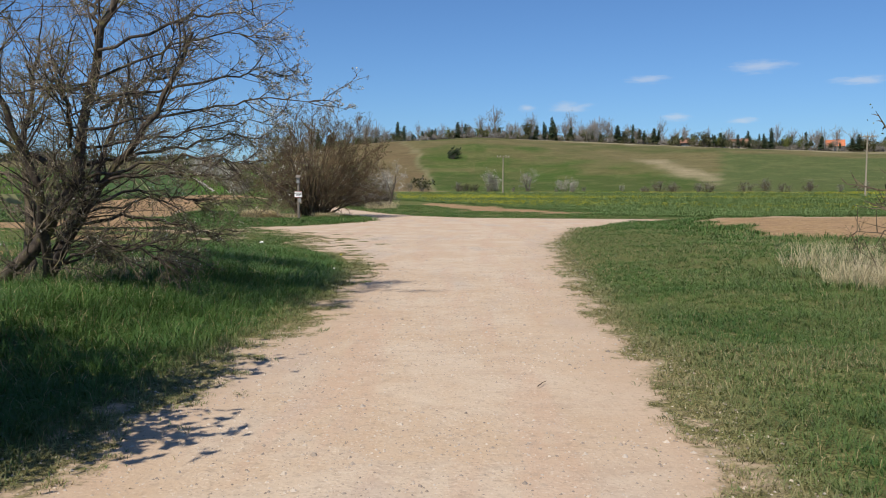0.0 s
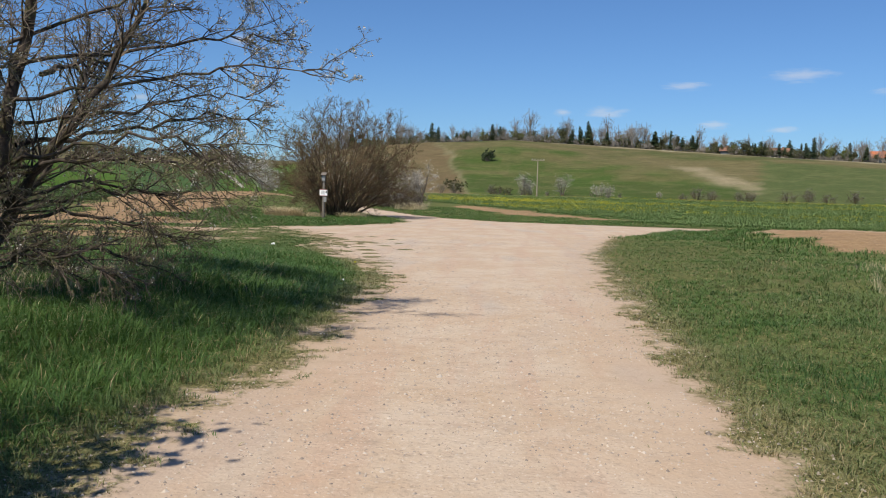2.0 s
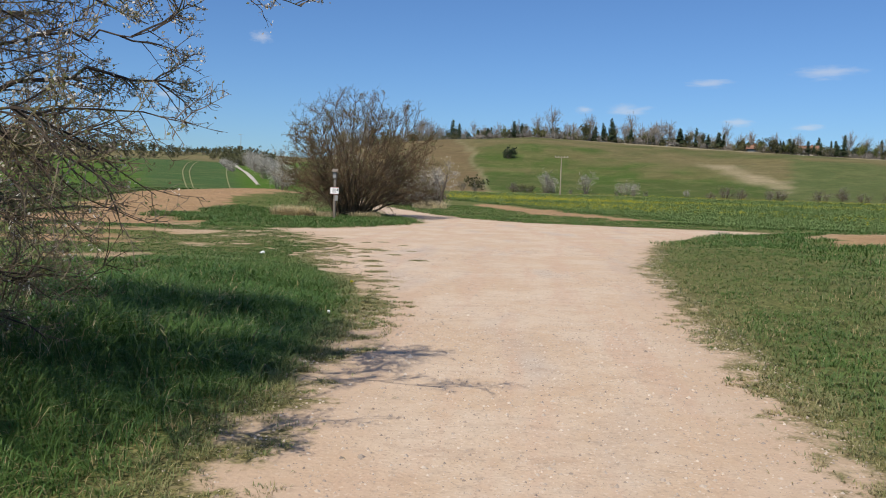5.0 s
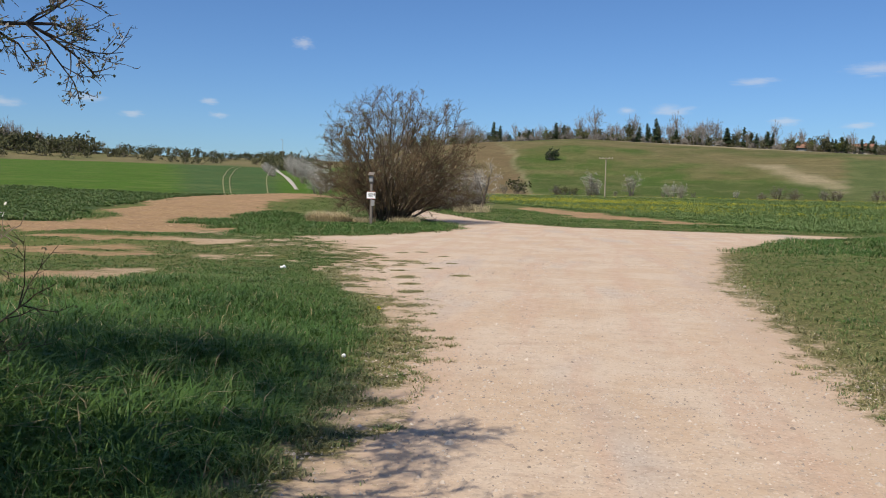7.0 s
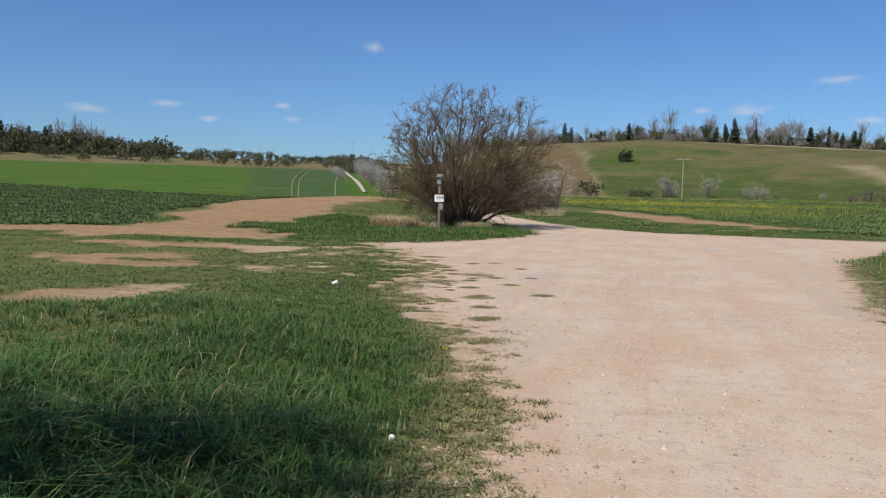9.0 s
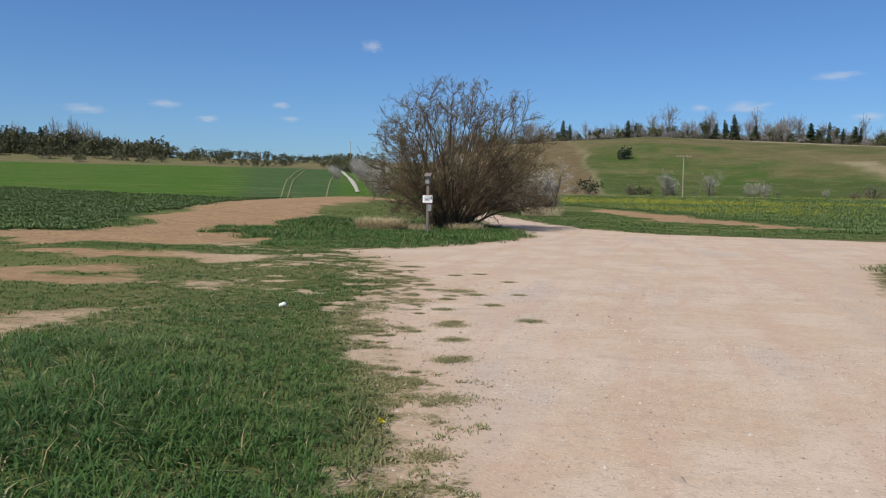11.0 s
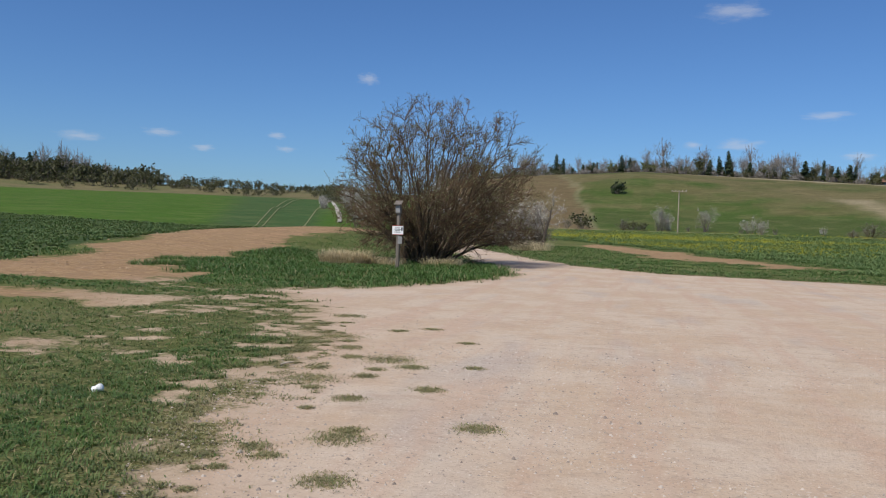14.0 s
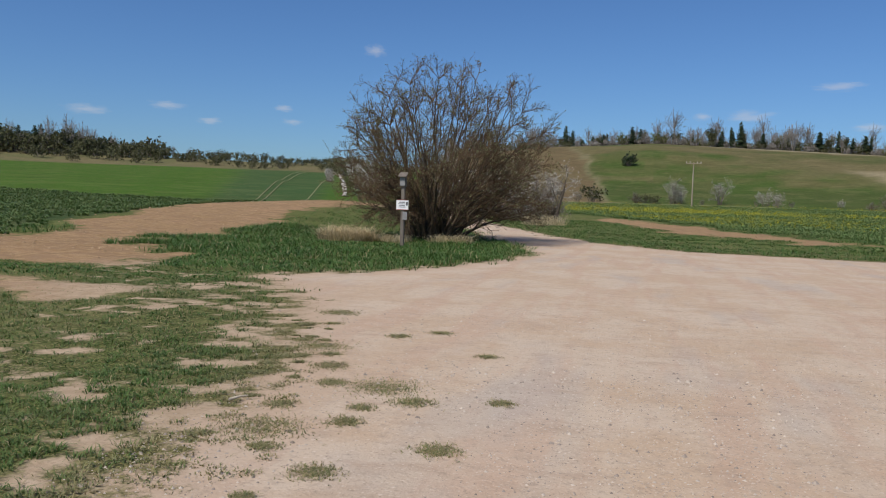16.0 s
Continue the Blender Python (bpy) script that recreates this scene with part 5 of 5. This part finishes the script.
    under = [(az + rng.uniform(-0.3, 0.3), 294 + rng.uniform(-2, 14) - 0.25 * max(az, 0), rng.uniform(0.5, 1.0), int(rng.integers(0, 3))) for az in np.arange(-14, 40, 0.34)]
    white = [small_shrub("blossom_shrub", 43, 3.6, 4.4, 9, M_PETAL, 800, 0.1, "grey twiggy shrub in thin white blossom", twigs=5), small_shrub("blossom_shrub", 44, 4.4, 4.0, 11, M_PETAL, 1000, 0.1, "rounded shrub in white blossom", twigs=5)]
    brown = [small_shrub("bare_shrub", 45, 5.2, 3.4, 14, M_GREYTWIG, 500, 0.16, "bare brown twiggy shrub below the hill", M_WILLOW, twigs=6), small_shrub("bare_shrub", 46, 3.0, 3.6, 10, M_OLIVE, 420, 0.16, "small olive-green budding shrub in grass", twigs=5)]
    brush = small_shrub("brush_thicket", 53, 5.5, 4.2, 9, M_GREYTWIG, 240, 0.7, "grey-brown leafless brush under the wood", far=True)
    place([brush, dark[0], brush], under, "undergrowth of the ridge wood", rng, used)
    under = [(az + rng.uniform(-0.3, 0.3), rng.uniform(308, 330) - 0.25 * max(az, 0), rng.uniform(0.9, 1.4), int(rng.integers(0, 3))) for az in np.arange(-14, 40, 0.36)]
    place([brush, dark[1], brush], under, "undergrowth of the ridge wood", rng, used)
    spots = [(az + rng.uniform(-0.3, 0.3), rng.uniform(425, 450), rng.uniform(1.7, 2.7), int(rng.integers(0, 3))) for az in np.arange(-58, -34, 0.45)]
    place([brush, dark[1], dark[0]], spots, "undergrowth beyond the wheat", rng, used)
    row = [(1.3, 150, 1.1, 0), (1.7, 151, 0.9, 1), (4.0, 151, 0.95, 0), (6.7, 151, 0.95, 1), (7.4, 148, 0.6, 0), (11, 152, 0.5, 1)]
    place(white, row, "shrubs along the foot of the hill", rng, used)
    row = [(1.0, 149, 0.6, 1), (6.2, 149, 0.65, 1), (7.3, 150, 0.8, 1), (-4.9, 146, 1.15, 1), (-4.0, 150, 0.7, 1), (-1.2, 149, 0.65, 0), (-0.2, 150, 0.6, 1), (2.9, 150, 0.6, 1), (8.2, 150, 0.7, 1), (12.6, 150, 0.7, 0), (13.6, 152, 1.2, 0), (14.6, 150, 1.1, 0), (16.4, 151, 1.1, 1), (17.0, 150, 1.1, 0),
           (19.5, 150, 1.1, 0), (20.8, 152, 1.2, 0), (22.0, 150, 0.9, 0), (23.6, 151, 1.1, 0), (25.5, 150, 0.9, 1), (27, 150, 1.0, 0)]
    place(brown, row, "shrubs along the foot of the hill", rng, used)
    place([dark[0]], [(-4.0, 147, 0.7, 0), (-0.6, 150, 0.4, 0), (0.0, 150, 0.35, 0)], "shrubs along the foot of the hill", rng, used)
    # the lone round tree on the slope
    lone = small_shrub("hill_tree", 47, 5.4, 5.2, 22, M_NEEDLE, 2600, 0.45, "single dense dark green bush on the open slope", far=True)
    tagged(lone, category="tree")
    place([lone], [(-1.6, 205, 0.64, 0)], "", rng, used)
    # blossoming hedge on both sides of the pale track up the slope
    spots = []
    for r in np.arange(74, 290, 5.5):
        for off in (-1, 1):
            if off < 0 and r < 150:
                continue
            metres = off * (1.0 + 0.007 * r) + (rng.uniform(0, 3.0) if off > 0 else -rng.uniform(0, 0.8))
            spots.append((float(track_bearing(r)) + math.degrees(metres / r), r + rng.uniform(-2, 2), rng.uniform(0.45, 0.85) * (1 + r / 600) * (1 if off > 0 else 0.5), int(rng.choice([0, 1, 1, 0, 2]))))
    place([white[0], white[1], brown[1]], spots, "hedge up the slope", rng, used)
    spots = [(-20.6 + rng.uniform(-0.9, 1.8), rng.uniform(250, 330), rng.uniform(0.9, 1.5), int(rng.integers(0, 2))) for _ in range(12)]
    place(dark, spots, "hedge up the slope", rng, used)
    # shrubs behind the big one, beside the side track
    place([white[0], brown[0], white[1]], [(-9.4, 68, 0.95, 0), (-8.5, 66, 0.85, 1), (-10.5, 72, 1.1, 1), (-9.9, 80, 1.2, 2), (-11.8, 70, 1.1, 1), (-12.8, 78, 1.2, 0), (-13.4, 64, 1.0, 1), (-8.0, 72, 0.9, 1), (-9.0, 64, 1.0, 1), (-10.0, 66, 1.15, 1), (-7.7, 67, 0.8, 0), (-11.0, 65, 1.1, 1), (-7.4, 66, 1.1, 1), (-8.2, 65, 1.25, 1), (-6.9, 67.5, 0.9, 0), (-7.1, 66, 0.95, 1)], "shrubs beside the side track", rng, used)
    # dead stump-like stems at the end of that clump
    s = Soup()
    s.tube([(0, 0, -0.1), (0.2, 0, 1.1), (0.5, 0.1, 2.2), (0.55, 0.1, 2.9)], 0.11, 0.03, 6)
    s.tube([(0.2, 0, 1.1), (-0.1, 0, 1.9), (-0.3, 0.1, 2.4)], 0.05, 0.02, 5)
    sx, sy = -7.2, 66.5
    dead = thing("dead_tree", sx, sy, level(sx, sy), "leaning dead broken tree stem beside dry reeds", "tree")
    part("stem", s.mesh("stem", M_BARK_PLUM), dead)
    # thin shrub and brambles on the verge
    thin = small_shrub("bramble_shrub", 48, 2.4, 3.4, 12, M_BUD, 500, 0.04, "thin bare shrub with brambles in dry grass", M_WILLOW, 8)
    thin.matrix_basis = pose(7.7, 8.0, level(7.7, 8.0))
    low = small_shrub("bramble_shrub", 49, 2.6, 0.9, 14, M_BUD, 300, 0.03, "low tangle of dead brambles under the plum", M_WILLOW, 9)
    low.matrix_basis = pose(-4.4, 7.4, level(-4.4, 7.4))
    tagged(copy_thing(low, pose(7.6, 9.0, level(7.6, 9.0), 0, 0, 70)), "low tangle of dead brambles in dry grass")
    # tree beside the start of the walk, known by its shade
    shade = small_shrub("wayside_tree", 52, 3.9, 4.6, 26, M_BUD, 34000, 0.11, "bare budding wayside tree beside the track", M_WILLOW, 9)
    tagged(shade, category="tree")
    shade.matrix_basis = pose(-4.5, -1.7, level(-4.5, -1.7))


def build_distance_things():
    for az, r, tall in ((2.2, 132, 6.6), (27.6, 112, 8.2), (-20.6, 395, 11)):
        power_pole(r * math.sin(radians(az)), 5 + r * math.cos(radians(az)), tall)

    def at(az, r):
        return r * math.sin(radians(az)), 5 + r * math.cos(radians(az))

    house(*at(24.3, 312), 5.5, 5, 3.2, -20, M_ROOF, "house with orange tiled roof among trees")
    house(*at(18.3, 306), 7, 5, 2.0, -10, M_ROOFDARK, "low house with brown roof by the wood")
    house(*at(14.9, 291), 3, 2.4, 1.3, -15, M_ROOFDARK, "small pale shed at the wood's edge")
    # tractor lines in the wheat
    for az0, bend in ((-25.0, 1.3), (-24.55, 1.3), (-22.0, 0.9)):
        ts = np.linspace(0, 1, 60)
        r = 64 + 250 * ts
        az = np.radians(az0 + bend * ts ** 1.5)
        w = 0.06 + 0.15 * ts
        cx, cy = r * np.sin(az), 5 + r * np.cos(az)
        v = []
        for s in (-1, 1):
            x, y = cx + s * w, cy
            v.append(np.stack([x, y, height(x, y) + 0.04 + 0.2 * ts], 1))
        i = np.arange(59)
        me = from_arrays("tractor_line", np.concatenate(v), [np.stack([i, i + 60, i + 61, i + 1], 1)], M_LINE, (), True)
        tagged(new("tractor_line", me), "pale wheel line through green wheat", "wheel track", "wheel lines in the wheat", "structure")
    for az, el, w, h in CLOUDS:
        cloud(az, el, w, h)


M_LINE = plain_material("wheel_line", (0.15, 0.155, 0.06), (0.21, 0.20, 0.085), 0.8)
CLOUDS = [(-19.2, 10.2, 150, 80), (-33.1, 5.8, 210, 60), (-38, 5.2, 260, 70), (-30.3, 4.9, 160, 50), (-25.4, 6.0, 130, 50), (-24.8, 5.1, 130, 45), (6.5, 6.1, 290, 80), (3.5, 6.1, 120, 55),
          (18.9, 8.4, 400, 90), (24.9, 7.2, 330, 70), (13.6, 5.3, 220, 55), (18, 5.0, 200, 50), (11.8, 7.9, 300, 60), (5.9, 14.7, 420, 120)]

build_near()
build_far()
build_slope_track()
build_distance_things()
build_grass()
build_crops()
build_pebbles()
build_clods()
